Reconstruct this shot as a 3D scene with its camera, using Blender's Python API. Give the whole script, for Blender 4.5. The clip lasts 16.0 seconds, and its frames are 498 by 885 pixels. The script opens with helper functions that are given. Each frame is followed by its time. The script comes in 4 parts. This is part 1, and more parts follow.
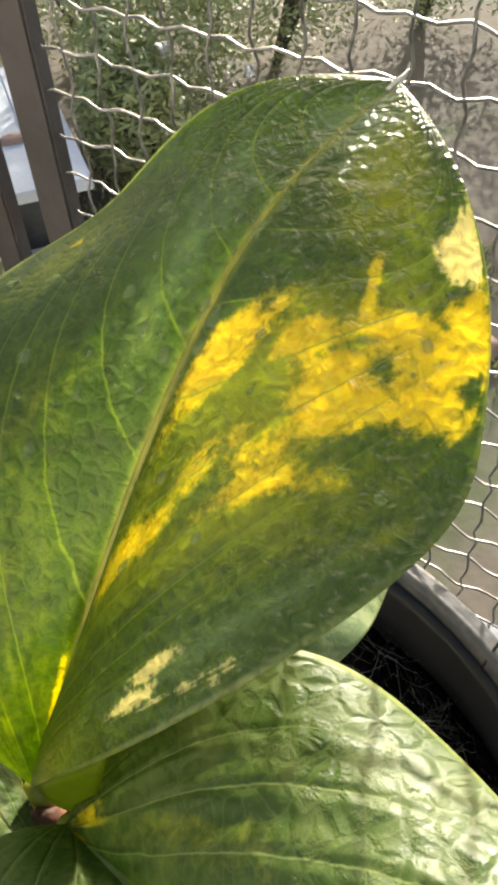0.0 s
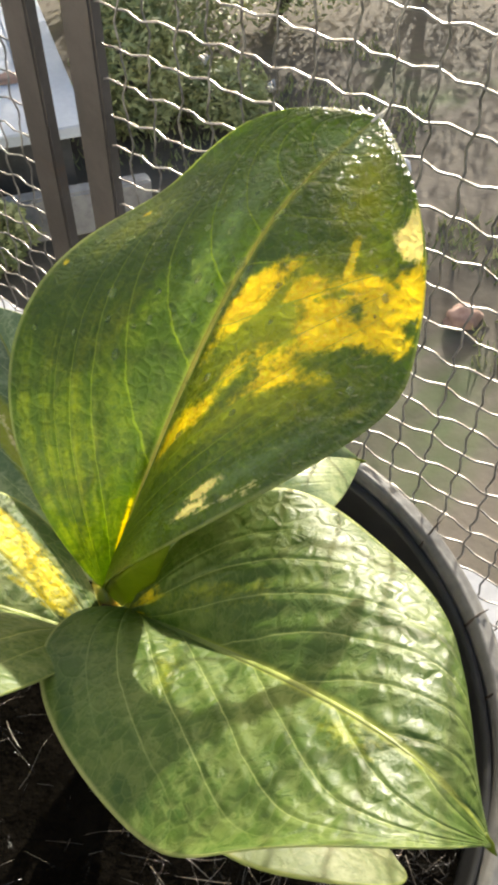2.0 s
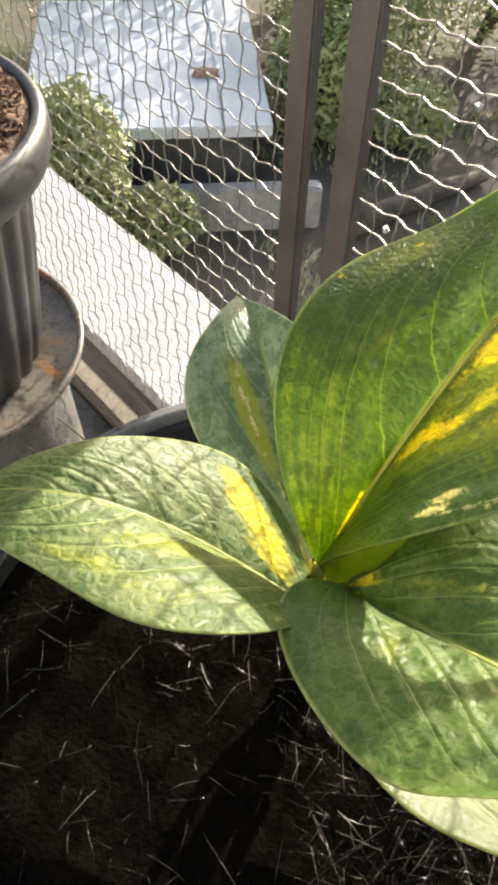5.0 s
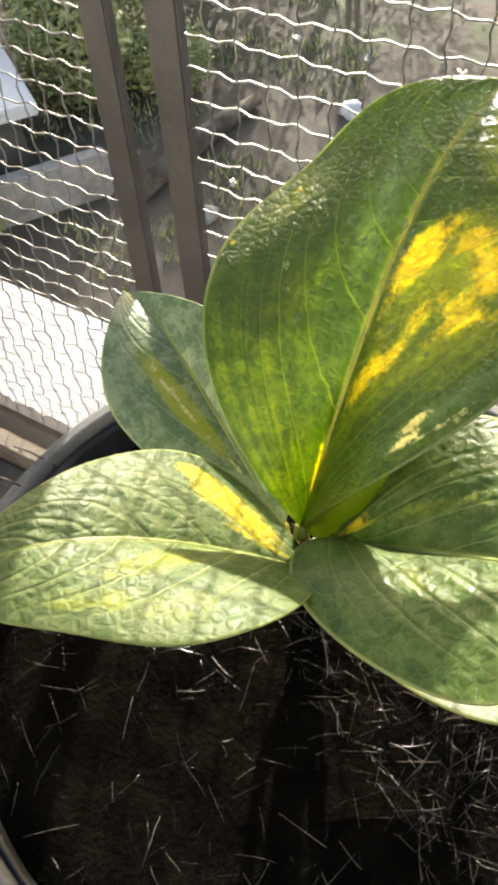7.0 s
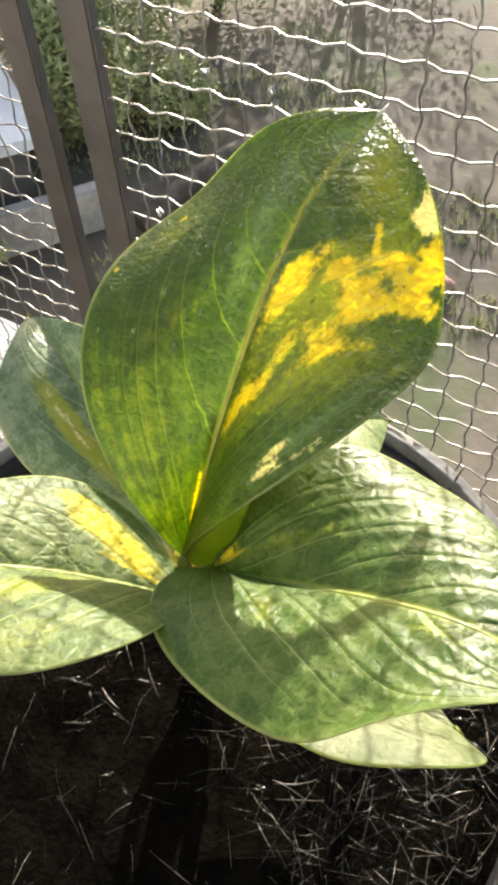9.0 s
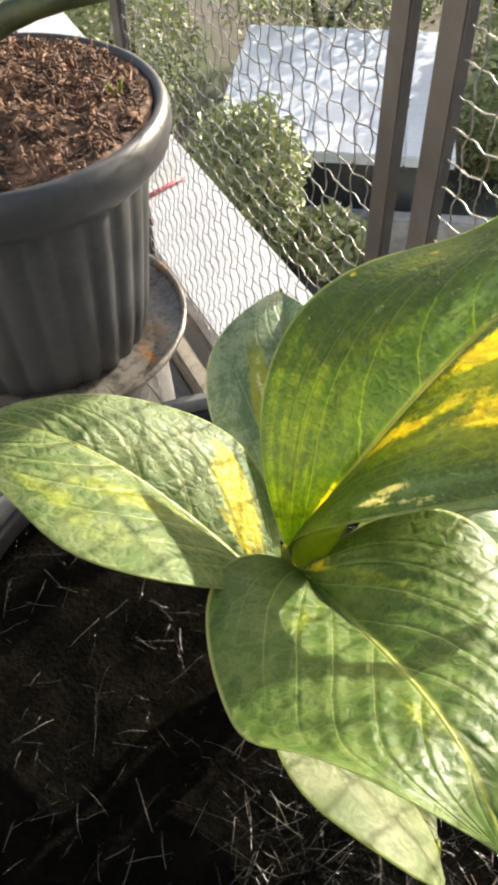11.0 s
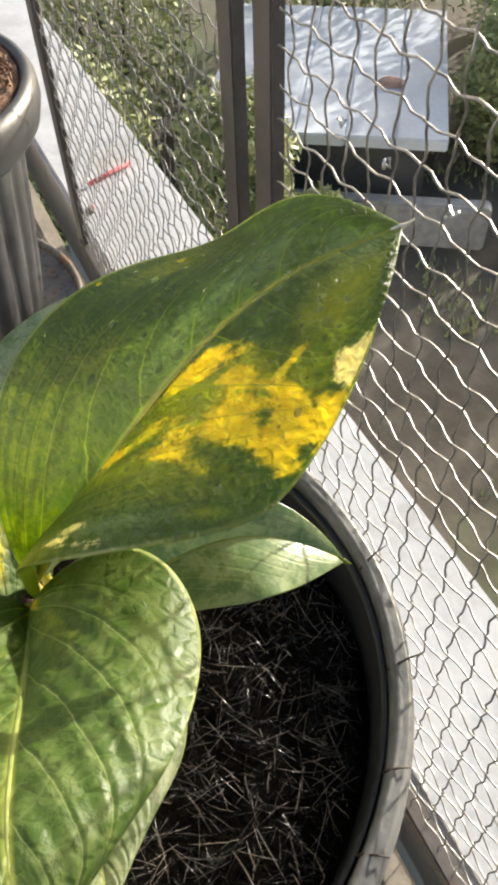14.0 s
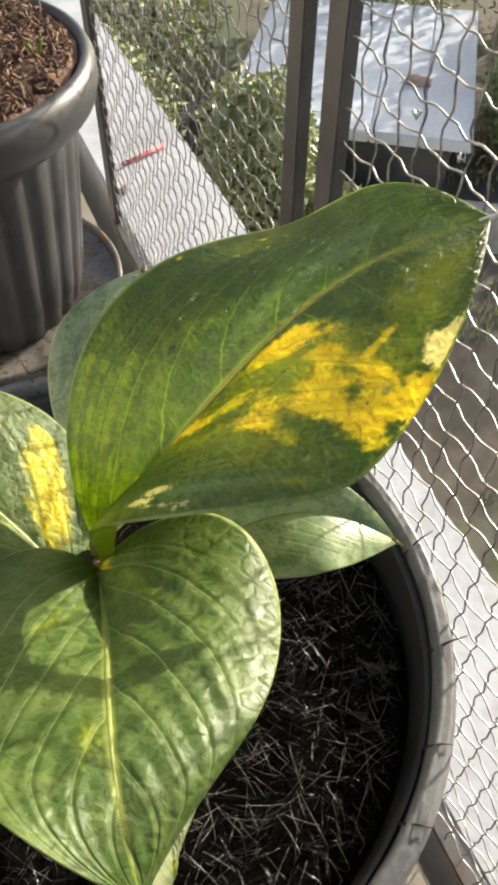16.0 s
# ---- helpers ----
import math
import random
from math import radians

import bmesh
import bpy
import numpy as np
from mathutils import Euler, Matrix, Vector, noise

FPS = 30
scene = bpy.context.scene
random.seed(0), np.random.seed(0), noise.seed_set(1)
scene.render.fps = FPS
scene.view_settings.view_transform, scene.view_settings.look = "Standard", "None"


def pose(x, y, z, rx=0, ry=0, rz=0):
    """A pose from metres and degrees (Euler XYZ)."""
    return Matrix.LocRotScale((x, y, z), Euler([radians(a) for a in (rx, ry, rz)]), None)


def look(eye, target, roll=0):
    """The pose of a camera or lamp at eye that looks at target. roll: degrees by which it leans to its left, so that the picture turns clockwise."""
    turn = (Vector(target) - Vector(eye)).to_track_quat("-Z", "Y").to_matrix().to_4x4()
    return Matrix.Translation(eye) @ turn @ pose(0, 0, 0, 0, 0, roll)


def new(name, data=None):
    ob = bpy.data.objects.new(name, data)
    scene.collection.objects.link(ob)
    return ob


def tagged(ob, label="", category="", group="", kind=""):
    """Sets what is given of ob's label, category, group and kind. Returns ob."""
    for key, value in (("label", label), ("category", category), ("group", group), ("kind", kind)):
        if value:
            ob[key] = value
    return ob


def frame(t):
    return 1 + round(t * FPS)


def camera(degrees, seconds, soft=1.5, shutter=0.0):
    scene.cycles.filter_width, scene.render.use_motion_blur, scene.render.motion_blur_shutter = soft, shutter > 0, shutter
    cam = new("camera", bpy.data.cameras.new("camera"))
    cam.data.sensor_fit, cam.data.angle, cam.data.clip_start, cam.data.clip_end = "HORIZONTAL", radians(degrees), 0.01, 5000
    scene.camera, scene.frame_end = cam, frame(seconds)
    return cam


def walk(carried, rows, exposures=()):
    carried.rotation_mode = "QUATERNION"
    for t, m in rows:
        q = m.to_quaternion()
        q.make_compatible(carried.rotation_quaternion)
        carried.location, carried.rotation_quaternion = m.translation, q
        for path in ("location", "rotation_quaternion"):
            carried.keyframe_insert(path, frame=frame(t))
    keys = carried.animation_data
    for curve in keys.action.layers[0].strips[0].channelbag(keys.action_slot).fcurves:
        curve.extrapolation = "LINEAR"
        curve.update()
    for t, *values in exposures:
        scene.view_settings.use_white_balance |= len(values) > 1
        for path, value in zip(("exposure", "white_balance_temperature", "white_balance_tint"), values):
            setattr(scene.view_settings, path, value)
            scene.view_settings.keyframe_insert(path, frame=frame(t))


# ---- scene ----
cam = camera(35.14, 16.0, soft=3.8)
PATH = [
    (0, (0.0396, 0.2034, 0.5144), (0.4510, 1.4965, -0.9548), -3.42),
    (0.5, (0.0258, 0.1712, 0.5384), (0.4283, 1.4645, -0.9331), -2.56),
    (1, (0.0104, 0.1472, 0.5668), (0.3956, 1.4299, -0.9185), -2.06),
    (1.5, (-0.0117, 0.1272, 0.5854), (0.4267, 1.3539, -0.9321), 0.44),
    (2, (-0.0138, 0.1013, 0.6041), (0.4207, 1.3014, -0.9357), 1.23),
    (2.5, (-0.0087, 0.0833, 0.6191), (0.3973, 1.2831, -0.9287), 3.25),
    (3, (-0.0060, 0.0679, 0.6307), (0.3685, 1.2935, -0.9048), 4.98),
    (3.5, (-0.0232, 0.0707, 0.6400), (0.2011, 1.3298, -0.8977), 2.10),
    (4, (-0.0518, 0.0756, 0.6426), (0.1157, 1.3435, -0.8951), 2.23),
    (4.2, (-0.0644, 0.0762, 0.6440), (0.0952, 1.3499, -0.8896), 2.52),
    (6.3, (-0.1283, 0.1006, 0.6427), (0.0674, 1.3593, -0.8992), -0.24),
    (6.5, (-0.1351, 0.1064, 0.6453), (0.1315, 1.3137, -0.9268), -2.49),
    (7, (-0.1469, 0.1069, 0.6485), (0.3125, 1.2149, -0.9519), -3.95),
    (7.5, (-0.1464, 0.1003, 0.6575), (0.4096, 1.1450, -0.9548), -3.76),
    (8, (-0.1457, 0.0995, 0.6606), (0.4348, 1.1309, -0.9516), -4.38),
    (8.2, (-0.1413, 0.0940, 0.6543), (0.4454, 1.1448, -0.9431), -4.61),
    (10.3, (0.0406, 0.0551, 0.6368), (-0.0114, 1.3617, -0.8766), -2.05),
    (10.5, (0.0368, 0.0519, 0.6384), (-0.0821, 1.3703, -0.8608), -2.28),
    (11, (0.0102, 0.0419, 0.6430), (-0.2089, 1.3508, -0.8533), -1.58),
    (11.5, (0.0271, 0.0395, 0.6372), (-0.3469, 1.3269, -0.8470), -1.40),
    (12, (0.0698, 0.0537, 0.6256), (-0.3109, 1.3562, -0.8436), -2.13),
    (12.5, (0.0987, 0.0634, 0.6151), (-0.2105, 1.3927, -0.8469), -3.24),
    (13, (0.1284, 0.0843, 0.6221), (-0.0787, 1.3873, -0.8810), -0.71),
    (13.5, (0.1447, 0.0875, 0.6167), (-0.1020, 1.4038, -0.8687), -1.89),
    (14, (0.1735, 0.1141, 0.6249), (-0.0670, 1.3875, -0.8985), -2.38),
    (14.5, (0.1574, 0.0917, 0.6176), (-0.0395, 1.3713, -0.9069), -0.64),
    (15, (0.1476, 0.0945, 0.6251), (-0.0681, 1.3575, -0.9105), -0.22),
    (15.5, (0.1461, 0.0943, 0.6277), (-0.0847, 1.3543, -0.9083), -0.30),
    (16, (0.1350, 0.0899, 0.6302), (-0.1060, 1.3465, -0.9070), 0.82),
]
walk(cam, [(t, look(eye, target, roll)) for t, eye, target, roll in PATH], ((0.0, 1.12, 6500, 8), (2.5, 1.16, 6500, 8), (4.0, 1.27, 6500, 8), (7.5, 1.43, 6500, 8), (11.0, 1.34, 6400, 8), (12.0, 1.28, 6400, 8), (14.0, 0.98, 6400, 8), (16.0, 0.98, 6400, 8)))

# ---- light ----
SUN_AZ, SUN_EL = radians(34), radians(17)       # from +y towards +x, and height
world = bpy.data.worlds.new("sky")
scene.world = world
world.use_nodes = True
wn = world.node_tree
sky = wn.nodes.new("ShaderNodeTexSky")
sky.sky_type, sky.sun_disc = "NISHITA", False
sky.sun_elevation, sky.sun_rotation = SUN_EL, SUN_AZ
sky.air_density, sky.dust_density = 1.0, 5.0
wn.links.new(sky.outputs[0], wn.nodes["Background"].inputs[0])
wn.nodes["Background"].inputs[1].default_value = 0.125
sun = new("sun", bpy.data.lights.new("sun", "SUN"))
sun.data.energy, sun.data.angle, sun.data.color = 5.0, radians(0.6), (1.0, 0.92, 0.79)
sun_dir = Vector((math.sin(SUN_AZ) * math.cos(SUN_EL), math.cos(SUN_AZ) * math.cos(SUN_EL), math.sin(SUN_EL)))
sun.matrix_world = look(sun_dir * 20, (0, 0, 0))


# ---- materials ----
def material(name):
    m = bpy.data.materials.new(name)
    m.use_nodes = True
    nt = m.node_tree
    return m, nt, nt.nodes["Principled BSDF"]


def maths(nt, op, a, b=None, c=None, clamp=False):
    n = nt.nodes.new("ShaderNodeMath")
    n.operation, n.use_clamp = op, clamp
    for i, v in enumerate((a, b, c)):
        if v is None:
            continue
        if isinstance(v, (int, float)):
            n.inputs[i].default_value = v
        else:
            nt.links.new(v, n.inputs[i])
    return n.outputs[0]


def mixed(nt, fac, a, b):
    n = nt.nodes.new("ShaderNodeMix")
    n.data_type = "RGBA"
    for sock, v in ((n.inputs[0], fac), (n.inputs[6], a), (n.inputs[7], b)):
        if isinstance(v, (int, float)):
            sock.default_value = v
        elif isinstance(v, tuple):
            sock.default_value = (*v, 1)
        else:
            nt.links.new(v, sock)
    return n.outputs[2]


def noisy(nt, scale, detail=4.0, rough=0.55, vector=None, distort=0.0):
    n = nt.nodes.new("ShaderNodeTexNoise")
    n.inputs["Scale"].default_value, n.inputs["Detail"].default_value = scale, detail
    n.inputs["Roughness"].default_value, n.inputs["Distortion"].default_value = rough, distort
    nt.links.new(vector if vector else place(nt), n.inputs["Vector"])
    return n.outputs["Fac"]


def place(nt):
    n = nt.nodes.new("ShaderNodeTexCoord")
    return n.outputs["Object"]


def ranged(nt, v, lo, hi, a=0.0, b=1.0):
    n = nt.nodes.new("ShaderNodeMapRange")
    n.interpolation_type = "SMOOTHSTEP"
    nt.links.new(v, n.inputs[0])
    for i, x in enumerate((lo, hi, a, b)):
        n.inputs[i + 1].default_value = x
    return n.outputs[0]


def bumped(nt, bsdf, height, strength, distance=0.002):
    n = nt.nodes.new("ShaderNodeBump")
    n.inputs["Strength"].default_value, n.inputs["Distance"].default_value = strength, distance
    nt.links.new(height, n.inputs["Height"])
    nt.links.new(n.outputs[0], bsdf.inputs["Normal"])
    return n.outputs[0]


def surface(name, dark, light, rough=0.6, scale=12.0, fine=90.0, metal=0.0, bump=0.3, depth=0.002, rough_to=None, stain=None):
    """Two-scale mottled surface between two colours, with grain."""
    m, nt, b = material(name)
    big, small = noisy(nt, scale), noisy(nt, fine, 6.0)
    f = ranged(nt, maths(nt, "ADD", maths(nt, "MULTIPLY", big, 0.65), maths(nt, "MULTIPLY", small, 0.35)), 0.36, 0.64)
    col = mixed(nt, f, dark, light)
    if stain:
        col = mixed(nt, ranged(nt, noisy(nt, scale * 0.6, 5.0, 0.65, None, 0.4), 0.55, 0.72), col, stain)
    nt.links.new(col, b.inputs["Base Color"])
    b.inputs["Metallic"].default_value = metal
    if rough_to is None:
        rough_to = rough + 0.12
    nt.links.new(ranged(nt, small, 0.3, 0.7, rough, rough_to), b.inputs["Roughness"])
    bumped(nt, b, small, bump, depth)
    return m


def leaf_material(name, blobs=(), cream=(), lime=(), base=(0.07, 0.15, 0.02), pale=(0.20, 0.32, 0.08), pale_amount=0.45, wet=0.0, veins=9.0, bow=(0.4, 0.3, 2.0), seed=0.0, thin=0.42, gloss=0.3, vein_tint=(0.30, 0.36, 0.07), flecks=0.5, shine=0.6, painted_sheen=(), mottle=0.12, darks=(), relief=1.0, rag=0.55, gaps=(), cells=130.0, quilt=0.28):
    """Leaf skin: u along the midrib, v from -1 to 1 across. Blotches are (u, v, half length, half width, turn in degrees, weight)."""
    m, nt, b = material(name)
    uv = nt.nodes.new("ShaderNodeUVMap")
    uv.uv_map = "leaf"
    sep = nt.nodes.new("ShaderNodeSeparateXYZ")
    nt.links.new(uv.outputs[0], sep.inputs[0])
    u, v = sep.outputs[0], sep.outputs[1]
    av = maths(nt, "ABSOLUTE", v)
    vm = maths(nt, "MULTIPLY", v, 0.4)
    side = maths(nt, "GREATER_THAN", v, 0.0)
    curve = maths(nt, "ADD", maths(nt, "MULTIPLY", av, bow[0]), maths(nt, "MULTIPLY", maths(nt, "POWER", av, bow[2]), bow[1]))
    phase = maths(nt, "ADD", maths(nt, "MULTIPLY", maths(nt, "SUBTRACT", u, curve), veins), maths(nt, "MULTIPLY", side, 0.45))

    def vector(x, y, z):
        c = nt.nodes.new("ShaderNodeCombineXYZ")
        for k, val in enumerate((x, y, z)):
            if isinstance(val, (int, float)):
                c.inputs[k].default_value = val
            else:
                nt.links.new(val, c.inputs[k])
        return c.outputs[0]

    along = vector(maths(nt, "MULTIPLY", phase, 0.42), maths(nt, "MULTIPLY", v, 2.6), seed)
    spot = place(nt)
    n1 = noisy(nt, 17.0, 5.0, 0.6, spot, 0.5)
    n2 = noisy(nt, 85.0, 6.0, 0.7, spot, 0.5)
    n3 = noisy(nt, 330.0, 4.0, 0.65, spot)
    streak = noisy(nt, 1.6, 3.0, 0.6, along, 0.6)

    def centred(n, k):
        return maths(nt, "MULTIPLY", maths(nt, "SUBTRACT", n, 0.5), k)

    ragged = maths(nt, "ADD", maths(nt, "ADD", centred(streak, 3.4), centred(n2, 2.6)), centred(n3, 2.0))
    # pale green marbling, streaked along the side veins
    marble = ranged(nt, maths(nt, "ADD", maths(nt, "ADD", noisy(nt, 34.0, 4.0, 0.6, spot, 0.8), centred(n2, 0.9)), centred(n3, 0.5)), 0.40, 0.66)
    col = mixed(nt, maths(nt, "MULTIPLY", marble, pale_amount), base, pale)
    dark = tuple(c * 0.5 for c in base)
    col = mixed(nt, maths(nt, "MULTIPLY", ranged(nt, maths(nt, "ADD", n1, centred(n3, 0.5)), 0.5, 0.75), mottle), col, dark)

    def patch(spots, soft):
        total = None
        for cu, cv, ln, wd, turn, wgt in spots:
            x, y = maths(nt, "SUBTRACT", u, cu), maths(nt, "SUBTRACT", vm, cv * 0.4)
            ca, sa = math.cos(radians(turn)), math.sin(radians(turn))
            p = maths(nt, "DIVIDE", maths(nt, "ADD", maths(nt, "MULTIPLY", x, ca), maths(nt, "MULTIPLY", y, sa)), ln)
            q = maths(nt, "DIVIDE", maths(nt, "SUBTRACT", maths(nt, "MULTIPLY", y, ca), maths(nt, "MULTIPLY", x, sa)), wd)
            d = maths(nt, "SQRT", maths(nt, "ADD", maths(nt, "MULTIPLY", p, p), maths(nt, "MULTIPLY", q, q)))
            one = maths(nt, "MULTIPLY", maths(nt, "SUBTRACT", 1.1, d), wgt)
            total = one if total is None else maths(nt, "MAXIMUM", total, one)
        return ranged(nt, maths(nt, "ADD", total, maths(nt, "MULTIPLY", ragged, rag)), 0.0, soft)

    # wet sheen painted into the colour as pale grey-green patches
    if painted_sheen:
        col = mixed(nt, maths(nt, "MULTIPLY", patch(painted_sheen, 1.1), 0.7), col, (0.24, 0.32, 0.15))
    if lime:
        col = mixed(nt, maths(nt, "MULTIPLY", patch(lime, 1.2), 0.78), col, (0.38, 0.4, 0.01))
    if blobs:
        ycol = mixed(nt, ranged(nt, maths(nt, "ADD", n2, centred(n3, 0.7)), 0.3, 0.75), (0.58, 0.48, 0.008), (0.84, 0.69, 0.02))
        yellow = maths(nt, "SUBTRACT", patch(blobs, 0.6), maths(nt, "MULTIPLY", ranged(nt, maths(nt, "ADD", n2, centred(n3, 0.8)), 0.5, 0.6), flecks), None, True)
        if gaps:
            yellow = maths(nt, "SUBTRACT", yellow, patch(gaps, 0.5), None, True)
        col = mixed(nt, yellow, col, ycol)
    if darks:
        col = mixed(nt, maths(nt, "MULTIPLY", patch(darks, 0.35), 0.75), col, (0.035, 0.085, 0.008))
    if cream:
        col = mixed(nt, patch(cream, 0.3), col, mixed(nt, n2, (0.55, 0.52, 0.22), (0.78, 0.7, 0.42)))
    # midrib, side veins and the fine network between them
    wob = maths(nt, "ADD", phase, maths(nt, "ADD", centred(n1, 0.28), centred(n2, 0.1)))
    tri = maths(nt, "ABSOLUTE", maths(nt, "SUBTRACT", maths(nt, "FRACT", wob), 0.5))
    slope = maths(nt, "ADD", 0.35, maths(nt, "MULTIPLY", maths(nt, "POWER", av, bow[2] - 1.0), bow[1] * bow[2]))
    tri = maths(nt, "DIVIDE", tri, maths(nt, "ADD", 0.6, maths(nt, "MULTIPLY", slope, 0.8)))
    reach = ranged(nt, av, 0.55, 0.9, 1.0, 0.0)
    vein = maths(nt, "MULTIPLY", ranged(nt, tri, 0.007, 0.026, 1.0, 0.0), reach)
    groove = maths(nt, "MULTIPLY", ranged(nt, tri, 0.0, 0.16, 1.0, 0.0), reach)
    net = nt.nodes.new("ShaderNodeTexVoronoi")
    net.feature = "DISTANCE_TO_EDGE"
    net.inputs["Scale"].default_value = cells
    bent = nt.nodes.new("ShaderNodeVectorMath")
    bent.operation = "ADD"
    nt.links.new(spot, bent.inputs[0])
    nt.links.new(vector(centred(n2, 0.009), centred(n1, 0.02), centred(n2, -0.009)), bent.inputs[1])
    nt.links.new(bent.outputs[0], net.inputs["Vector"])
    mesh_line = ranged(nt, net.outputs["Distance"], 0.0, 0.07, 1.0, 0.0)
    rib = ranged(nt, av, 0.012, 0.045, 1.0, 0.0)
    edge = ranged(nt, av, 0.972, 0.992, 0.0, 1.0)
    col = mixed(nt, maths(nt, "MULTIPLY", mesh_line, 0.16), col, vein_tint)
    col = mixed(nt, maths(nt, "MULTIPLY", vein, 0.75), col, vein_tint)
    col = mixed(nt, maths(nt, "MULTIPLY", rib, 0.85), col, (0.33, 0.37, 0.07))
    col = mixed(nt, maths(nt, "MULTIPLY", edge, 0.7), col, (0.36, 0.40, 0.14))
    nt.links.new(col, b.inputs["Base Color"])
    height = maths(nt, "ADD", maths(nt, "MULTIPLY", n2, 0.5), maths(nt, "MULTIPLY", n3, 0.2))
    height = maths(nt, "SUBTRACT", height, maths(nt, "MULTIPLY", groove, 0.8))
    height = maths(nt, "SUBTRACT", height, maths(nt, "MULTIPLY", ranged(nt, net.outputs["Distance"], 0.0, 0.3, 1.0, 0.0), quilt))
    rough = ranged(nt, n2, 0.3, 0.7, gloss, gloss + 0.16)
    if wet:
        film = noisy(nt, 120.0, 2.0, 0.5, spot, 1.0)
        damp = ranged(nt, maths(nt, "ADD", maths(nt, "ADD", n1, maths(nt, "MULTIPLY", u, 0.42)), maths(nt, "MULTIPLY", v, -0.16)), 0.58, 0.8)
        height = maths(nt, "ADD", height, maths(nt, "MULTIPLY", maths(nt, "MULTIPLY", ranged(nt, film, 0.4, 0.62), damp), wet))
        b.inputs["Coat Weight"].default_value = 0.9
        b.inputs["Coat Roughness"].default_value = 0.3
        rough = maths(nt, "SUBTRACT", rough, maths(nt, "MULTIPLY", damp, 0.12))
    normal = bumped(nt, b, height, min(1.0, 0.75 * relief), 0.0008 * relief)
    nt.links.new(rough, b.inputs["Roughness"])
    b.inputs["Specular IOR Level"].default_value = shine
    glow = nt.nodes.new("ShaderNodeBsdfTranslucent")
    gam = nt.nodes.new("ShaderNodeMix")
    gam.data_type, gam.blend_type = "RGBA", "ADD"
    gam.inputs[0].default_value = 1.0
    nt.links.new(col, gam.inputs[6])
    nt.links.new(col, gam.inputs[7])
    nt.links.new(gam.outputs[2], glow.inputs["Color"])
    nt.links.new(normal, glow.inputs["Normal"])
    both = nt.nodes.new("ShaderNodeMixShader")
    both.inputs[0].default_value = thin
    nt.links.new(b.outputs[0], both.inputs[1])
    nt.links.new(glow.outputs[0], both.inputs[2])
    nt.links.new(both.outputs[0], nt.nodes["Material Output"].inputs[0])
    return m


BOW_MAIN, BOW_LOWER, BOW_SIDE, BOW_ANY = (0.2, 0.85, 3.0), (0.75, 0.35, 2.0), (0.22, 0.35, 2.0), (0.4, 0.3, 2.0)
M_MAIN = leaf_material(
    "main_leaf_skin",
    ((0.41, -0.17, 0.14, 0.036, -21, 1.2), (0.45, -0.56, 0.08, 0.06, -30, 1.1), (0.62, -0.72, 0.16, 0.045, -35, 1.3), (0.55, -0.8, 0.14, 0.04, -25, 1.2), (0.75, -0.88, 0.12, 0.05, -30, 1.3),
     (0.605, -0.475, 0.07, 0.013, 12, 0.9), (0.47, -0.4, 0.05, 0.03, -40, 1.0), (0.21, -0.24, 0.08, 0.028, -48, 0.8), (0.33, -0.6, 0.1, 0.025, -49, 0.65), (0.17, -0.17, 0.05, 0.02, -50, 0.7), (0.32, -0.4, 0.1, 0.05, -45, 0.55),
     (0.444, 0.83, 0.01, 0.008, 0, 0.5), (0.3, 0.95, 0.006, 0.006, 0, 0.9), (0.1, -0.05, 0.03, 0.014, 0, 0.5), (0.06, 0.05, 0.05, 0.01, 0, 0.5)),
    ((0.83, -0.8, 0.1, 0.034, -38, 1.5), (0.18, -0.77, 0.014, 0.01, 0, 0.35), (0.21, -0.94, 0.03, 0.008, -15, 0.3), (0.155, -0.84, 0.014, 0.008, 0, 0.3)),
    ((0.1, 0.5, 0.18, 0.22, 0, 0.5), (0.27, 0.4, 0.16, 0.1, 0, 0.25), (0.37, -0.91, 0.06, 0.02, -15, 0.9), (0.4, -0.4, 0.27, 0.13, -21, 1.5), (0.2, -0.3, 0.14, 0.08, -50, 1.0), (0.65, -0.6, 0.2, 0.09, -25, 1.0), (0.42, 0.75, 0.1, 0.07, 0, 0.5), (0.78, -0.35, 0.2, 0.12, 0, 1.1), (0.3, -0.62, 0.22, 0.08, -30, 1.1)),
    # the grey-green patches here imitate the wet film's reflection
    base=(0.11, 0.168, 0.008), pale=(0.18, 0.25, 0.03), wet=1.3, seed=1.3, pale_amount=0.35, mottle=0.08, painted_sheen=((0.55, 0.25, 0.35, 0.09, 8, 0.9), (0.88, -0.1, 0.16, 0.18, 0, 0.9), (0.3, -0.88, 0.24, 0.04, -14, 0.5)),
    gaps=((0.33, -0.29, 0.08, 0.014, -40, 0.8), (0.52, -0.545, 0.06, 0.008, -29, 0.35)),
    thin=0.64, veins=8.0, bow=BOW_MAIN, gloss=0.27, vein_tint=(0.33, 0.39, 0.03), flecks=0.2, shine=0.9, rag=0.55, cells=150.0, quilt=0.5, relief=1.15)
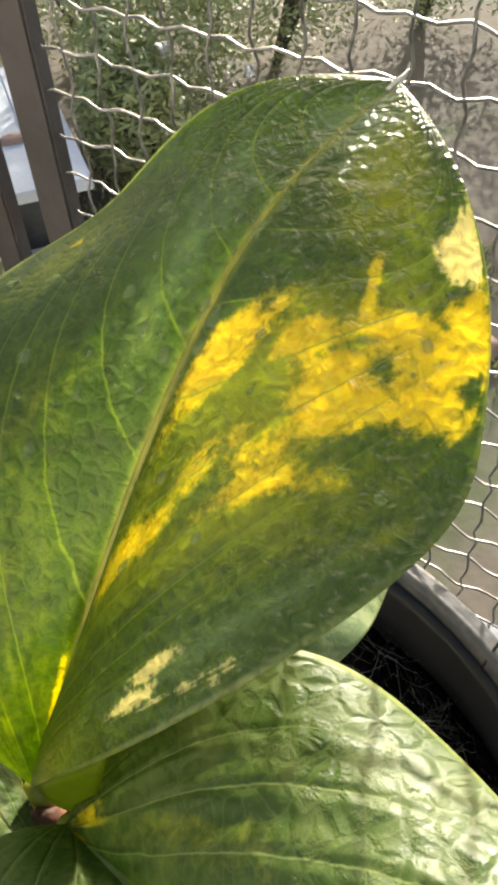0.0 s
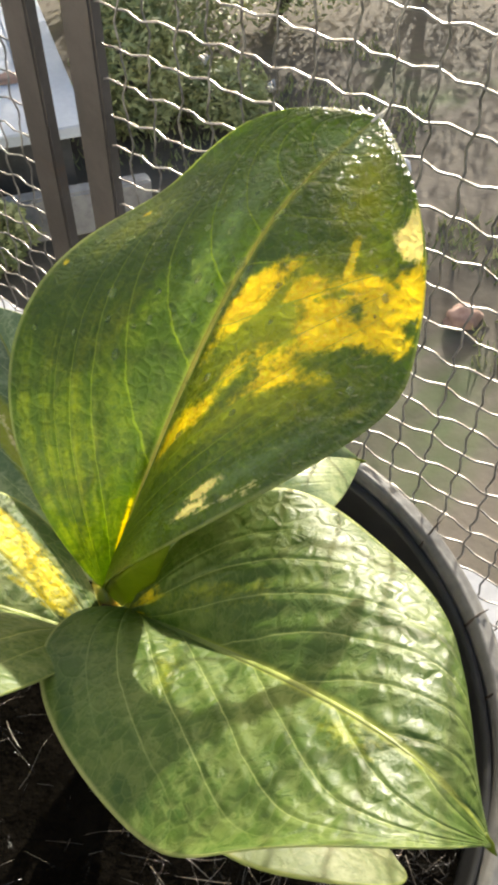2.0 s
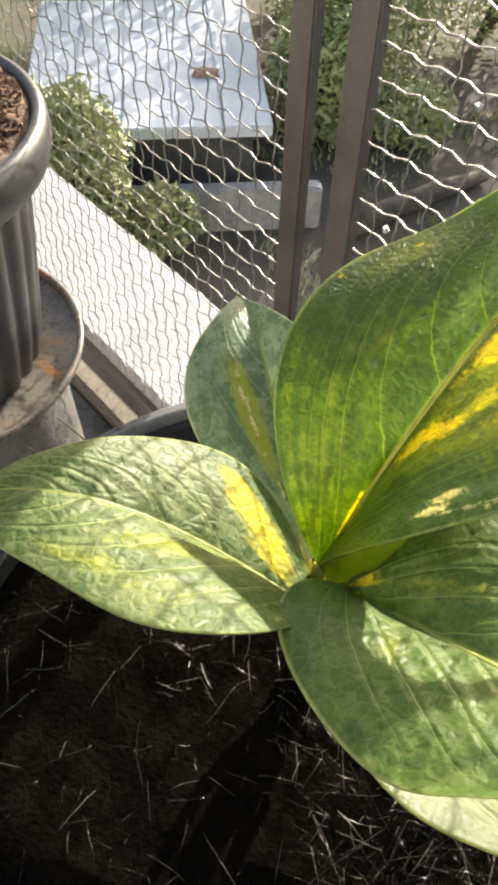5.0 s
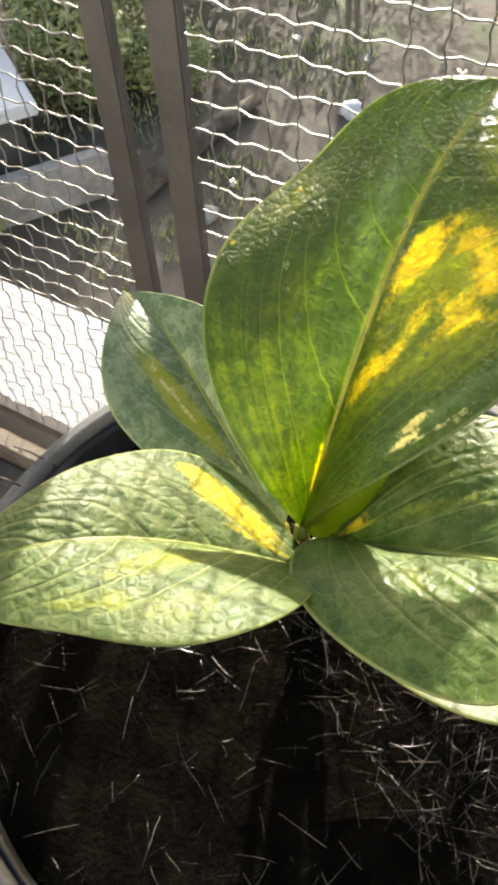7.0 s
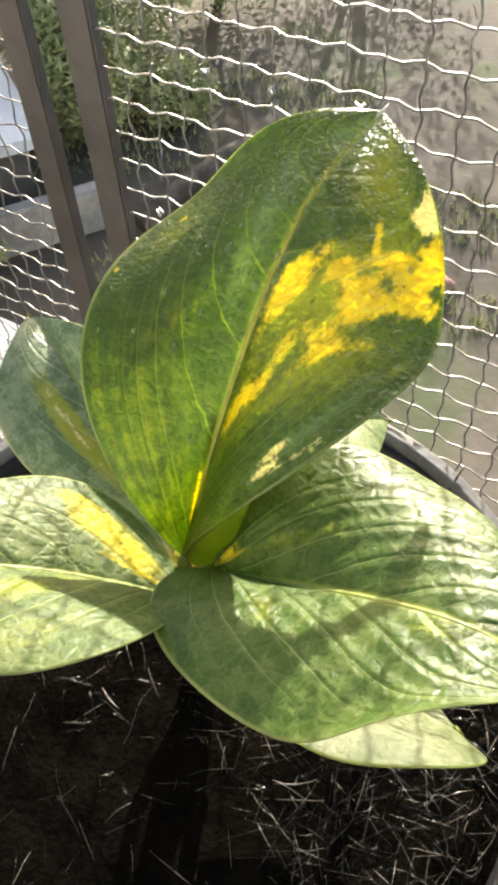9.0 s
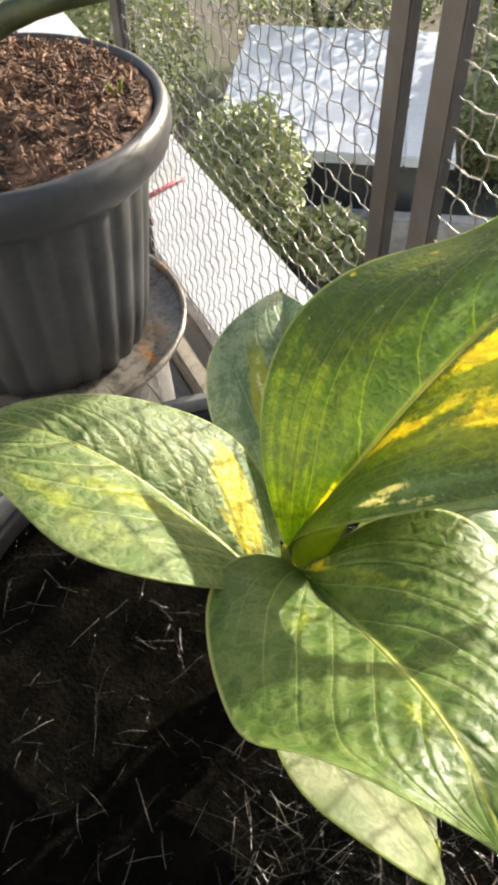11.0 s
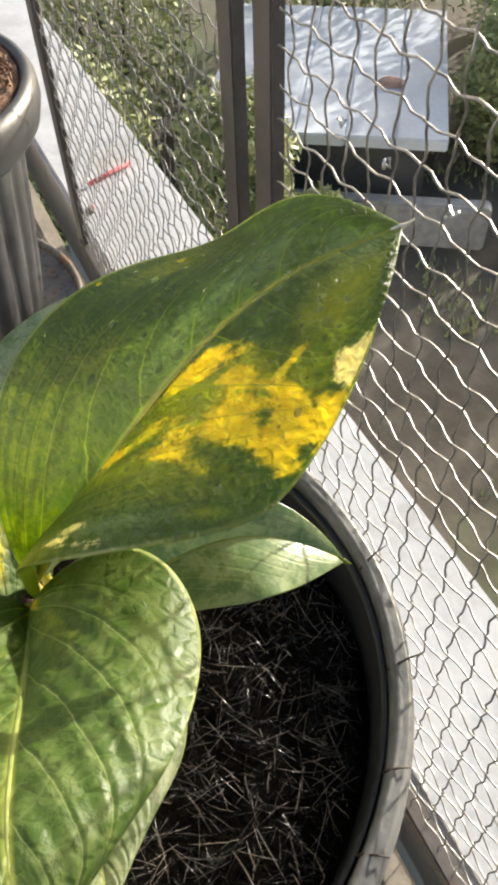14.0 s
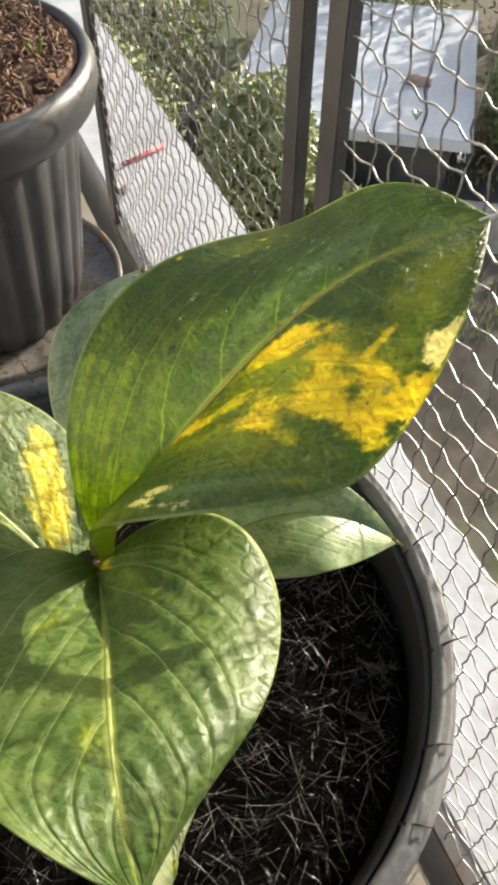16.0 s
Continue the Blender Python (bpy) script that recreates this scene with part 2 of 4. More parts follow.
M_LOWER = leaf_material("lower_leaf_skin", ((0.03, 0.0, 0.04, 0.06, 0, 0.7), (0.05, 0.4, 0.05, 0.06, 0, 0.8)), (), ((0.6, -0.12, 0.08, 0.04, 0, 0.55), (0.26, -0.38, 0.1, 0.03, -45, 0.6), (0.2, 0.3, 0.14, 0.05, 20, 0.4)),
                        base=(0.07, 0.125, 0.017), pale=(0.185, 0.235, 0.06), pale_amount=0.5, seed=4.1, veins=4.6, bow=BOW_LOWER, thin=0.3, vein_tint=(0.3, 0.36, 0.12), gloss=0.37, shine=0.48, mottle=0.2, relief=1.1, cells=110.0, quilt=0.5,
                        darks=((0.42, -0.9, 0.035, 0.016, -30, 1.0), (0.47, -0.88, 0.025, 0.014, -30, 1.0), (0.525, -0.82, 0.014, 0.01, 0, 0.9), (0.28, -0.95, 0.1, 0.025, -40, 0.7)))
M_SIDE = leaf_material("side_leaf_skin", ((0.17, -0.48, 0.17, 0.075, -51, 1.3), (0.25, -0.72, 0.08, 0.05, -51, 1.2)), (), ((0.4, 0.3, 0.2, 0.06, 20, 0.7), (0.5, 0.7, 0.2, 0.06, 0, 0.6)),
                       base=(0.095, 0.145, 0.035), pale=(0.2, 0.24, 0.09), pale_amount=0.75, seed=7.7, veins=6.5, bow=BOW_SIDE, gloss=0.4, thin=0.25, vein_tint=(0.4, 0.43, 0.15), flecks=0.6, shine=0.28, mottle=0.2, relief=1.1, quilt=0.5, darks=((0.13, -0.78, 0.1, 0.06, -40, 0.9),))
M_BACK = leaf_material("back_leaf_skin", (), ((0.42, 0.3, 0.2, 0.012, 14, 0.3),), ((0.43, 0.31, 0.28, 0.06, 14, 2.4),), base=(0.12, 0.19, 0.08), pale=(0.34, 0.4, 0.24), pale_amount=0.7, seed=2.2, veins=7.0, bow=BOW_ANY, thin=0.3, vein_tint=(0.42, 0.47, 0.26), shine=0.9, relief=0.7, quilt=0.5)
M_RIGHT = leaf_material("right_leaf_skin", ((1.0, 0.1, 0.07, 0.2, 0, 0.6),), base=(0.16, 0.24, 0.09), pale=(0.4, 0.46, 0.22), pale_amount=0.7, seed=5.5, veins=7.0, bow=BOW_ANY, gloss=0.24, thin=0.3, vein_tint=(0.45, 0.5, 0.2), shine=0.9, relief=0.45, quilt=0.5)
M_UNDER = leaf_material("under_leaf_skin", ((0.93, -0.2, 0.05, 0.08, 0, 0.7),), base=(0.15, 0.19, 0.08), pale=(0.28, 0.3, 0.17), pale_amount=0.85, seed=9.1, veins=7.0, bow=BOW_ANY, gloss=0.4, vein_tint=(0.2, 0.25, 0.08), shine=0.35)
M_WATER, _nt, _b = material("clear_water")
_b.inputs["Base Color"].default_value = (0.3, 0.38, 0.12, 1)
_b.inputs["Roughness"].default_value = 0.02
_b.inputs["Alpha"].default_value = 0.4
_b.inputs["IOR"].default_value = 1.33
_b.inputs["Specular IOR Level"].default_value = 1.0
M_STALK = surface("green_stalk", (0.10, 0.15, 0.02), (0.2, 0.24, 0.04), 0.35, 30, 200, bump=0.15)
M_WOODY = surface("dark_woody_stem", (0.025, 0.035, 0.012), (0.06, 0.075, 0.025), 0.5, 30, 200, bump=0.2)
M_PETIOLE = surface("yellow_green_stalk", (0.24, 0.27, 0.02), (0.42, 0.36, 0.03), 0.35, 40, 200, bump=0.15, stain=(0.5, 0.25, 0.02))
M_SHEATH = surface("green_sheath", (0.14, 0.2, 0.015), (0.26, 0.3, 0.03), 0.35, 60, 240, bump=0.2, stain=(0.3, 0.32, 0.02))
_nt = M_SHEATH.node_tree
_glow, _both = _nt.nodes.new("ShaderNodeBsdfTranslucent"), _nt.nodes.new("ShaderNodeMixShader")
_glow.inputs["Color"].default_value = (0.16, 0.21, 0.012, 1)
_both.inputs[0].default_value = 0.6
_nt.links.new(_nt.nodes["Principled BSDF"].outputs[0], _both.inputs[1])
_nt.links.new(_glow.outputs[0], _both.inputs[2])
_nt.links.new(_both.outputs[0], _nt.nodes["Material Output"].inputs[0])
M_RIB_GREEN = surface("pale_green_midrib", (0.18, 0.22, 0.045), (0.3, 0.34, 0.09), 0.35, 40, 200, bump=0.15)
M_RIB = surface("olive_midrib", (0.27, 0.27, 0.025), (0.46, 0.42, 0.05), 0.35, 40, 200, bump=0.15)
M_TIP = surface("dry_pale_leaf_tip", (0.5, 0.46, 0.36), (0.7, 0.66, 0.55), 0.5, 60, 300)
M_TWIG = surface("dark_twig", (0.02, 0.014, 0.01), (0.06, 0.042, 0.03), 0.6, 60, 300)
M_HUSK = surface("brown_husk", (0.06, 0.02, 0.012), (0.2, 0.08, 0.04), 0.6, 60, 300)
M_RIM = surface("worn_grey_rim", (0.09, 0.09, 0.09), (0.17, 0.168, 0.162), 0.38, 14, 160, bump=0.25, stain=(0.25, 0.245, 0.23))
M_POT = surface("black_plastic", (0.01, 0.0105, 0.011), (0.024, 0.024, 0.025), 0.4, 9, 120, bump=0.12, stain=(0.05, 0.048, 0.045))
# dark soil, pushed near black to hold the leaves' and rim's shade
M_SOIL = surface("shade_blackened_fibre_soil", (0.003, 0.0026, 0.002), (0.006, 0.0052, 0.004), 1.0, 30, 220, bump=0.6, depth=0.006)
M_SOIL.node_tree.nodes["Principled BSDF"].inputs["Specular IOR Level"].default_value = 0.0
M_FIBRE, _nt, _b = material("dry_fibre")
_geo = _nt.nodes.new("ShaderNodeNewGeometry")
_nt.links.new(mixed(_nt, ranged(_nt, _geo.outputs["Random Per Island"], 0.5, 1.0), (0.005, 0.0042, 0.0035), (0.16, 0.135, 0.115)), _b.inputs["Base Color"])
_nt.links.new(ranged(_nt, noisy(_nt, 60.0), 0.3, 0.7, 0.12, 0.34), _b.inputs["Roughness"])
_b.inputs["Specular IOR Level"].default_value = 0.7
M_FRAME = surface("grey_brown_painted_steel", (0.065, 0.059, 0.057), (0.1, 0.09, 0.086), 0.5, 20, 160, bump=0.2, stain=(0.1, 0.06, 0.04))
M_WIRE = surface("galvanised_wire", (0.2, 0.195, 0.19), (0.4, 0.39, 0.38), 0.34, 40, 300, metal=0.85, bump=0.2)
M_GREY = surface("grey_plastic", (0.042, 0.043, 0.046), (0.07, 0.07, 0.073), 0.36, 6, 80, bump=0.1, stain=(0.085, 0.082, 0.08))
M_MULCH = surface("brown_coir", (0.05, 0.026, 0.016), (0.3, 0.175, 0.11), 0.8, 40, 180, bump=0.8, depth=0.004)
M_RUST = surface("rusty_wet_saucer", (0.1, 0.088, 0.075), (0.22, 0.2, 0.175), 0.25, 22, 120, bump=0.3, stain=(0.33, 0.15, 0.045))
# floor shade is put into this darkened concrete colour; the stains are its own
M_FLOOR = surface("shade_darkened_concrete", (0.07, 0.067, 0.063), (0.17, 0.165, 0.16), 0.8, 6, 60, bump=0.8, depth=0.004, stain=(0.04, 0.037, 0.033))
M_KERB = surface("tan_cement_kerb", (0.2, 0.17, 0.135), (0.3, 0.265, 0.21), 0.8, 14, 110, bump=0.5)
M_LEDGE = surface("whitewashed_ledge", (0.38, 0.392, 0.425), (0.5, 0.512, 0.545), 0.75, 5, 60, bump=0.3, stain=(0.34, 0.335, 0.33))
M_WALL = surface("plain_render", (0.42, 0.41, 0.39), (0.54, 0.53, 0.51), 0.85, 3, 50)
M_RED = surface("red_plastic", (0.52, 0.09, 0.11), (0.68, 0.15, 0.17), 0.5, 20, 100)
M_PINK = surface("pink_husk", (0.4, 0.16, 0.18), (0.55, 0.28, 0.3), 0.7, 40, 200)
M_WIRE_END = surface("bright_wire", (0.6, 0.6, 0.6), (0.8, 0.8, 0.8), 0.25, 60, 300, metal=0.9)
M_GROUND = surface("earth_and_grass", (0.09, 0.078, 0.06), (0.15, 0.13, 0.105), 0.9, 0.6, 9, bump=0.5, depth=0.02, stain=(0.085, 0.12, 0.045))
M_ROOF = surface("pale_sheet_roof", (0.56, 0.6, 0.67), (0.7, 0.74, 0.8), 0.4, 1.2, 20, bump=0.1)
M_CONC = surface("weathered_concrete", (0.22, 0.215, 0.21), (0.42, 0.41, 0.4), 0.85, 1.2, 14, bump=0.4)
M_DARK = surface("dark_shed_wall", (0.05, 0.05, 0.05), (0.1, 0.1, 0.1), 0.8, 2, 20)
M_BUSH = surface("bush_leaves", (0.22, 0.26, 0.1), (0.46, 0.48, 0.22), 0.5, 2.0, 8.0, bump=0.1)
M_TERRA = surface("weathered_terracotta", (0.3, 0.19, 0.15), (0.42, 0.28, 0.23), 0.8, 8, 60)
M_BAG = surface("white_plastic_bag", (0.6, 0.62, 0.66), (0.75, 0.76, 0.8), 0.4, 10, 60)
M_BARK = surface("bark", (0.06, 0.05, 0.04), (0.14, 0.12, 0.1), 0.9, 8, 60)


# ---- building helpers ----
def mesh_of(name, verts, faces, mat, smooth=True):
    me = bpy.data.meshes.new(name)
    me.from_pydata([tuple(v) for v in verts], [], [tuple(f) for f in faces])
    me.materials.append(mat)
    if smooth:
        me.polygons.foreach_set("use_smooth", [True] * len(me.polygons))
    me.update()
    return me


def thing(name, at, label, category, group="", kind=""):
    ob = new(name)
    ob.empty_display_size = 0.02
    ob.location = at
    return tagged(ob, label, category, group, kind)


def stands(ob):
    """Where a thing or part stands in the world."""
    above = stands(ob.parent) @ ob.matrix_parent_inverse if ob.parent else Matrix.Identity(4)
    return above @ ob.matrix_basis


def part(name, me, parent, label=""):
    """A mesh in world coordinates under its thing."""
    ob = new(name, me)
    ob.parent = parent
    ob.matrix_parent_inverse = stands(parent).inverted()
    return tagged(ob, label)


def lathe(profile, centre, n=96, wave=None, closed=True):
    """Turn a profile of (radius, z) about a vertical axis. wave(k, angle): extra radius."""
    verts, faces = [], []
    for k, (r, z) in enumerate(profile):
        for j in range(n):
            a = 2 * math.pi * j / n
            rr = r + (wave(k, a) if wave else 0.0)
            verts.append((centre[0] + rr * math.cos(a), centre[1] + rr * math.sin(a), centre[2] + z))
    for k in range(len(profile) - 1):
        for j in range(n):
            faces.append((k * n + j, k * n + (j + 1) % n, (k + 1) * n + (j + 1) % n, (k + 1) * n + j))
    if closed:
        faces.append(tuple(range(n))[::-1])
        faces.append(tuple((len(profile) - 1) * n + j for j in range(n)))
    return verts, faces


def tube(points, radii, sides=8):
    """A round tube along a line of points."""
    verts, faces = [], []
    pts = [Vector(p) for p in points]
    ref = Vector((0.3, 0.2, 1.0)).normalized()
    for i, p in enumerate(pts):
        d = (pts[min(i + 1, len(pts) - 1)] - pts[max(i - 1, 0)]).normalized()
        a = d.cross(ref if abs(d.dot(ref)) < 0.95 else Vector((1, 0, 0))).normalized()
        b = d.cross(a)
        r = radii[i] if isinstance(radii, (list, tuple)) else radii
        for j in range(sides):
            t = 2 * math.pi * j / sides
            verts.append(p + (a * math.cos(t) + b * math.sin(t)) * r)
    for i in range(len(pts) - 1):
        for j in range(sides):
            faces.append((i * sides + j, i * sides + (j + 1) % sides, (i + 1) * sides + (j + 1) % sides, (i + 1) * sides + j))
    faces.append(tuple(range(sides))[::-1])
    faces.append(tuple((len(pts) - 1) * sides + j for j in range(sides)))
    return verts, faces


def box(lo, hi, bevel=0.0):
    bm = bmesh.new()
    bmesh.ops.create_cube(bm, size=1.0)
    for v in bm.verts:
        v.co = Vector(((lo[i] + hi[i]) / 2 + v.co[i] * (hi[i] - lo[i]) for i in range(3)))
    if bevel:
        bmesh.ops.bevel(bm, geom=list(bm.edges), offset=bevel, segments=2, affect="EDGES")
    return bm


def bm_mesh(name, bm, mat, matrix=None):
    if matrix is not None:
        bmesh.ops.transform(bm, matrix=matrix, verts=bm.verts)
    me = bpy.data.meshes.new(name)
    bm.to_mesh(me)
    bm.free()
    me.materials.append(mat)
    return me


# ---- fence frame of reference: s runs along the fence, d away from the pot's axis ----
AXIS = Vector((-0.0034, 0.3641, 0))
TH = 0.60
FN = Vector((math.cos(TH), math.sin(TH), 0))
FT = Vector((-math.sin(TH), math.cos(TH), 0))
FD = 0.30
FLOOR = -0.50
PITCH = 0.0303
TO_FENCE = Matrix(((FT.x, FN.x, 0, AXIS.x), (FT.y, FN.y, 0, AXIS.y), (0, 0, 1, 0), (0, 0, 0, 1)))


def fence_place(s, d, z):
    return AXIS + FT * s + FN * d + Vector((0, 0, z))


def slab(name, s0, s1, d0, d1, z0, z1, mat, bevel, label, category):
    bm = box((s0, d0, z0), (s1, d1, z1), bevel)
    ob = new(name, bm_mesh(name, bm, mat, TO_FENCE))
    return tagged(ob, label, category, kind="structure")


slab("floor", -2.2, 3.2, -2.4, FD - 0.09, FLOOR - 0.12, FLOOR, M_FLOOR, 0, "grey stained concrete balcony floor, shade put into its colour", "floor")
slab("kerb", -2.2, 3.2, FD - 0.085, FD - 0.045, FLOOR - 0.1, FLOOR + 0.035, M_KERB, 0.006, "tan cement kerb along the foot of the fence", "kerb")
slab("ledge", -2.2, 3.2, FD + 0.03, 0.60, FLOOR - 0.25, FLOOR - 0.01, M_LEDGE, 0.008, "whitewashed concrete ledge outside the mesh fence", "ledge")
# unseen wall added behind the camera; bounces fill onto the plant
slab("fill_wall_back", -2.2, 3.2, -2.5, -2.4, FLOOR - 0.12, 2.2, M_WALL, 0, "unseen plain rendered wall added behind the balcony to bounce fill light", "wall")


# ---- mesh fence ----
def crimped(length, pitch, phase, along, across):
    """A wire bent over and under its neighbours."""
    n = int(length / pitch)
    pts = []
    for i in range(n * 4 + 1):
        x = i * pitch / 4
        w = math.sin(math.pi * x / pitch + phase)
        pts.append(along * x + across * (w * 0.0024) + (FT if along.z else Vector((0, 0, 1))) * (0.0016 * math.sin(2 * math.pi * x / pitch + phase)))
    return pts


def bar(name, s, d, w, z0, z1, parent, label=""):
    bm = box((s - w / 2, d - 0.007, z0), (s + w / 2, d + 0.007, z1), 0.002)
    return part(name, bm_mesh(name, bm, M_FRAME, TO_FENCE), parent, label)


def fence_panel(s0, s1, posts, label):
    top, bottom = 1.75, FLOOR + 0.03
    f = thing("fence_panel", fence_place((s0 + s1) / 2, FD, FLOOR), label, "fence", "mesh panels of the balcony fence")
    for s, w in posts:
        bar("post", s, FD, w, FLOOR, top + 0.02, f)
    for name, z in (("bottom_rail", bottom), ("top_rail", top)):
        bm = box((s0, FD - 0.012, z - 0.012), (s1, FD + 0.012, z + 0.012), 0.002)
        part(name, bm_mesh(name, bm, M_FRAME, TO_FENCE), f)
    up = [mesh_of("wire", *tube(crimped(top - bottom, PITCH, ph, Vector((0, 0, 1)), FN), 0.001, 5), M_WIRE) for ph in (0.0, math.pi)]
    flat = [mesh_of("wire", *tube(crimped(s1 - s0, PITCH, ph, FT, FN), 0.001, 5), M_WIRE) for ph in (0.5 * math.pi, 1.5 * math.pi)]
    k0 = math.ceil((s0 - WIRE_S) / PITCH)
    k1 = math.floor((s1 - WIRE_S) / PITCH)
    inv = f.matrix_basis.inverted()
    for k in range(k0, k1 + 1):
        ob = new("wire", up[k % 2])
        ob.parent = f
        ob.location = inv @ fence_place(WIRE_S + k * PITCH, FD, bottom)
    z0 = math.ceil((bottom - WIRE_Z) / PITCH)
    z1 = math.floor((top - WIRE_Z) / PITCH)
    for k in range(z0, z1 + 1):
        ob = new("wire", flat[k % 2])
        ob.parent = f
        ob.location = inv @ fence_place(s0, FD, WIRE_Z + k * PITCH)
    return f


WIRE_S, WIRE_Z = 0.283, 0.319
A_L, A_R, B_L, B_R = 0.385, 0.353, 0.310, 0.275
fence_panel((A_L + A_R) / 2, 1.28, (((A_L + A_R) / 2, A_L - A_R), (1.28, 0.05)), "crimped wire mesh panel in a brown steel frame")
fence_panel(-1.35, (B_L + B_R) / 2, (((B_L + B_R) / 2, B_L - B_R), (-1.35, 0.035)), "crimped wire mesh panel beside the twin posts")


# ---- the potted plant ----
RIM_Z = 0.108
POT = Vector((-0.028, 0.323, 0))


def big_pot():
    pot = thing("plant_pot", POT + Vector((0, 0, -0.25)), "large black plastic nursery pot with a worn grey rim", "plant pot")
    prof = [(r + 0.0245 * (z > -0.2), z) for r, z in ((0.17, -0.25), (0.185, -0.245), (0.21, -0.05), (0.226, 0.05), (0.228, 0.062), (0.227, 0.064), (0.222, 0.07), (0.224, 0.098), (0.22, 0.09), (0.205, -0.02), (0.19, -0.1), (0.16, -0.22))]
    v, f = lathe(prof, POT, 128, None, True)
    part("wall", mesh_of("wall", v, f, M_POT), pot)
    lip = [(0.229, 0.062), (0.252, 0.06), (0.259, 0.066), (0.2615, 0.085), (0.2605, 0.099), (0.256, 0.106), (0.252, 0.1075), (0.2475, 0.1062), (0.243, RIM_Z), (0.238, 0.107), (0.2345, 0.102), (0.233, 0.09), (0.2315, 0.07)]
    v, f = lathe([(0.2675 + (r - 0.2615) * 0.62, z) for r, z in lip], POT, 144, lambda k, a: 0.0006 * math.sin(9 * a + k), False)
    part("rim", mesh_of("rim", v, f, M_RIM), pot, "dusty grey rolled rim")
    return pot


big_pot()


def stand(name, at, r0, r1, z0, z1, label):
    st = thing(name, (at[0], at[1], z0), label, "plant stand")
    v, f = lathe([(r0, z0), (r0, z0 + 0.02), (r1 + 0.01, z1 - 0.03), (r1 + 0.015, z1 - 0.02), (r1 + 0.012, z1)], (at[0], at[1], 0), 64)
    # the stand takes the concrete colour already darkened for shade
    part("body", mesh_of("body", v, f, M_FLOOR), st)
    return st


stand("pot_stand", POT, 0.21, 0.17, FLOOR, -0.25, "weathered grey cement stand under the black pot")


def soil_height(x, y):
    d = math.hypot(x, y)
    n = noise.fractal(Vector((x * 14, y * 14, 0.3)), 0.9, 2.1, 4)
    return 0.079 - 0.05 * x - 0.05 * y + 0.006 * n + 0.002 * math.sin(60 * x) * math.sin(47 * y) - 0.35 * max(0, d - 0.215)


def soil_bed():
    verts, faces, n, m = [], [], 96, 34
    for i in range(m + 1):
        r = 0.2445 * i / m
        for j in range(n):
            a = 2 * math.pi * j / n
            x, y = r * math.cos(a), r * math.sin(a)
            verts.append((POT.x + x, POT.y + y, soil_height(x, y)))
    for i in range(m):
        for j in range(n):
            faces.append((i * n + j, i * n + (j + 1) % n, (i + 1) * n + (j + 1) % n, (i + 1) * n + j))
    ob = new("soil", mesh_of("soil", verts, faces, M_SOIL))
    tagged(ob, "dark fibrous potting soil filling the pot, blackened in colour for shade", "soil", kind="stuff")


soil_bed()


def fibres(name, count, centre, radius, height, mat, seed, length=(0.012, 0.05), thick=(0.0003, 0.0008), spread=1.0, bend_by=0.25, bare=0.0):
    rng = random.Random(seed)
    verts, faces = [], []
    for _ in range(count):
        r, a = radius * math.sqrt(rng.random()), rng.uniform(0, 2 * math.pi)
        x, y = r * math.cos(a), r * math.sin(a)
        # fibres dropped towards low x, imitating the plant's shade on the soil
        if rng.random() < bare * min(1.0, max(0.0, (0.06 - x) / 0.09)):
            continue
        p = Vector((x, y, 0))
        d = Vector((rng.gauss(0, 1), rng.gauss(0, 1), rng.gauss(0, 0.25) * spread)).normalized()
        bend = Vector((rng.gauss(0, 1), rng.gauss(0, 1), rng.gauss(0, 0.5))) * bend_by
        ln, th = rng.uniform(*length), rng.uniform(*thick)
        pts = []
        for k in range(5):
            t = k / 4
            q = p + d * ln * (t - 0.5) + bend * ln * (t - 0.5) ** 2
            if math.hypot(q.x, q.y) > radius:
                q *= radius / math.hypot(q.x, q.y)
            z = height(q.x, q.y) + 0.001 + abs(d.z) * ln * t + rng.uniform(0, 0.003)
            pts.append((centre[0] + q.x, centre[1] + q.y, centre[2] + z))
        v, f = tube(pts, [th, th, th, th * 0.8, th * 0.4], 3)
        o = len(verts)
        verts += v
        faces += [tuple(i + o for i in face) for face in f]
    ob = new(name, mesh_of(name, verts, faces, mat))
    return ob


tagged(fibres("soil_fibres", 4600, POT, 0.236, soil_height, M_FIBRE, 3, (0.008, 0.04), (0.00012, 0.00034), 1.8, 0.12, 0.88), "thin dry fibres and twigs strewn on the soil", "fibres", kind="stuff")


def rim_twig(angle, length, lift, label):
    a = radians(angle)
    p = Vector((POT.x + 0.248 * math.cos(a), POT.y + 0.248 * math.sin(a), 0.1))
    d = Vector((math.cos(a + 0.3), math.sin(a + 0.3), lift)).normalized()
    pts = [p + d * length * t + Vector((0, 0, 0.004 * math.sin(3 * t))) for t in (0, 0.3, 0.6, 1.0)]
    ob = new("twig", mesh_of("twig", *tube(pts, [0.001, 0.001, 0.0008, 0.0005], 5), M_TWIG))
    tagged(ob, label, "twig", "twigs on the pot rim")


for ang, ln, lift in ((8, 0.03, 0.5), (-8, 0.02, 0.5), (27, 0.03, 0.4), (-20, 0.022, 0.5), (126, 0.05, 0.5), (134, 0.045, 0.6), (119, 0.04, 0.4)):
    rim_twig(ang, ln, lift, "dry dark twig leaning over the pot rim")


def bernstein(c, t):
    k = len(c) - 1
    return sum((math.comb(k, i) * t ** i * (1 - t) ** (k - i) * c[i] for i in range(1, k + 1)), c[0] * (1 - t) ** k)


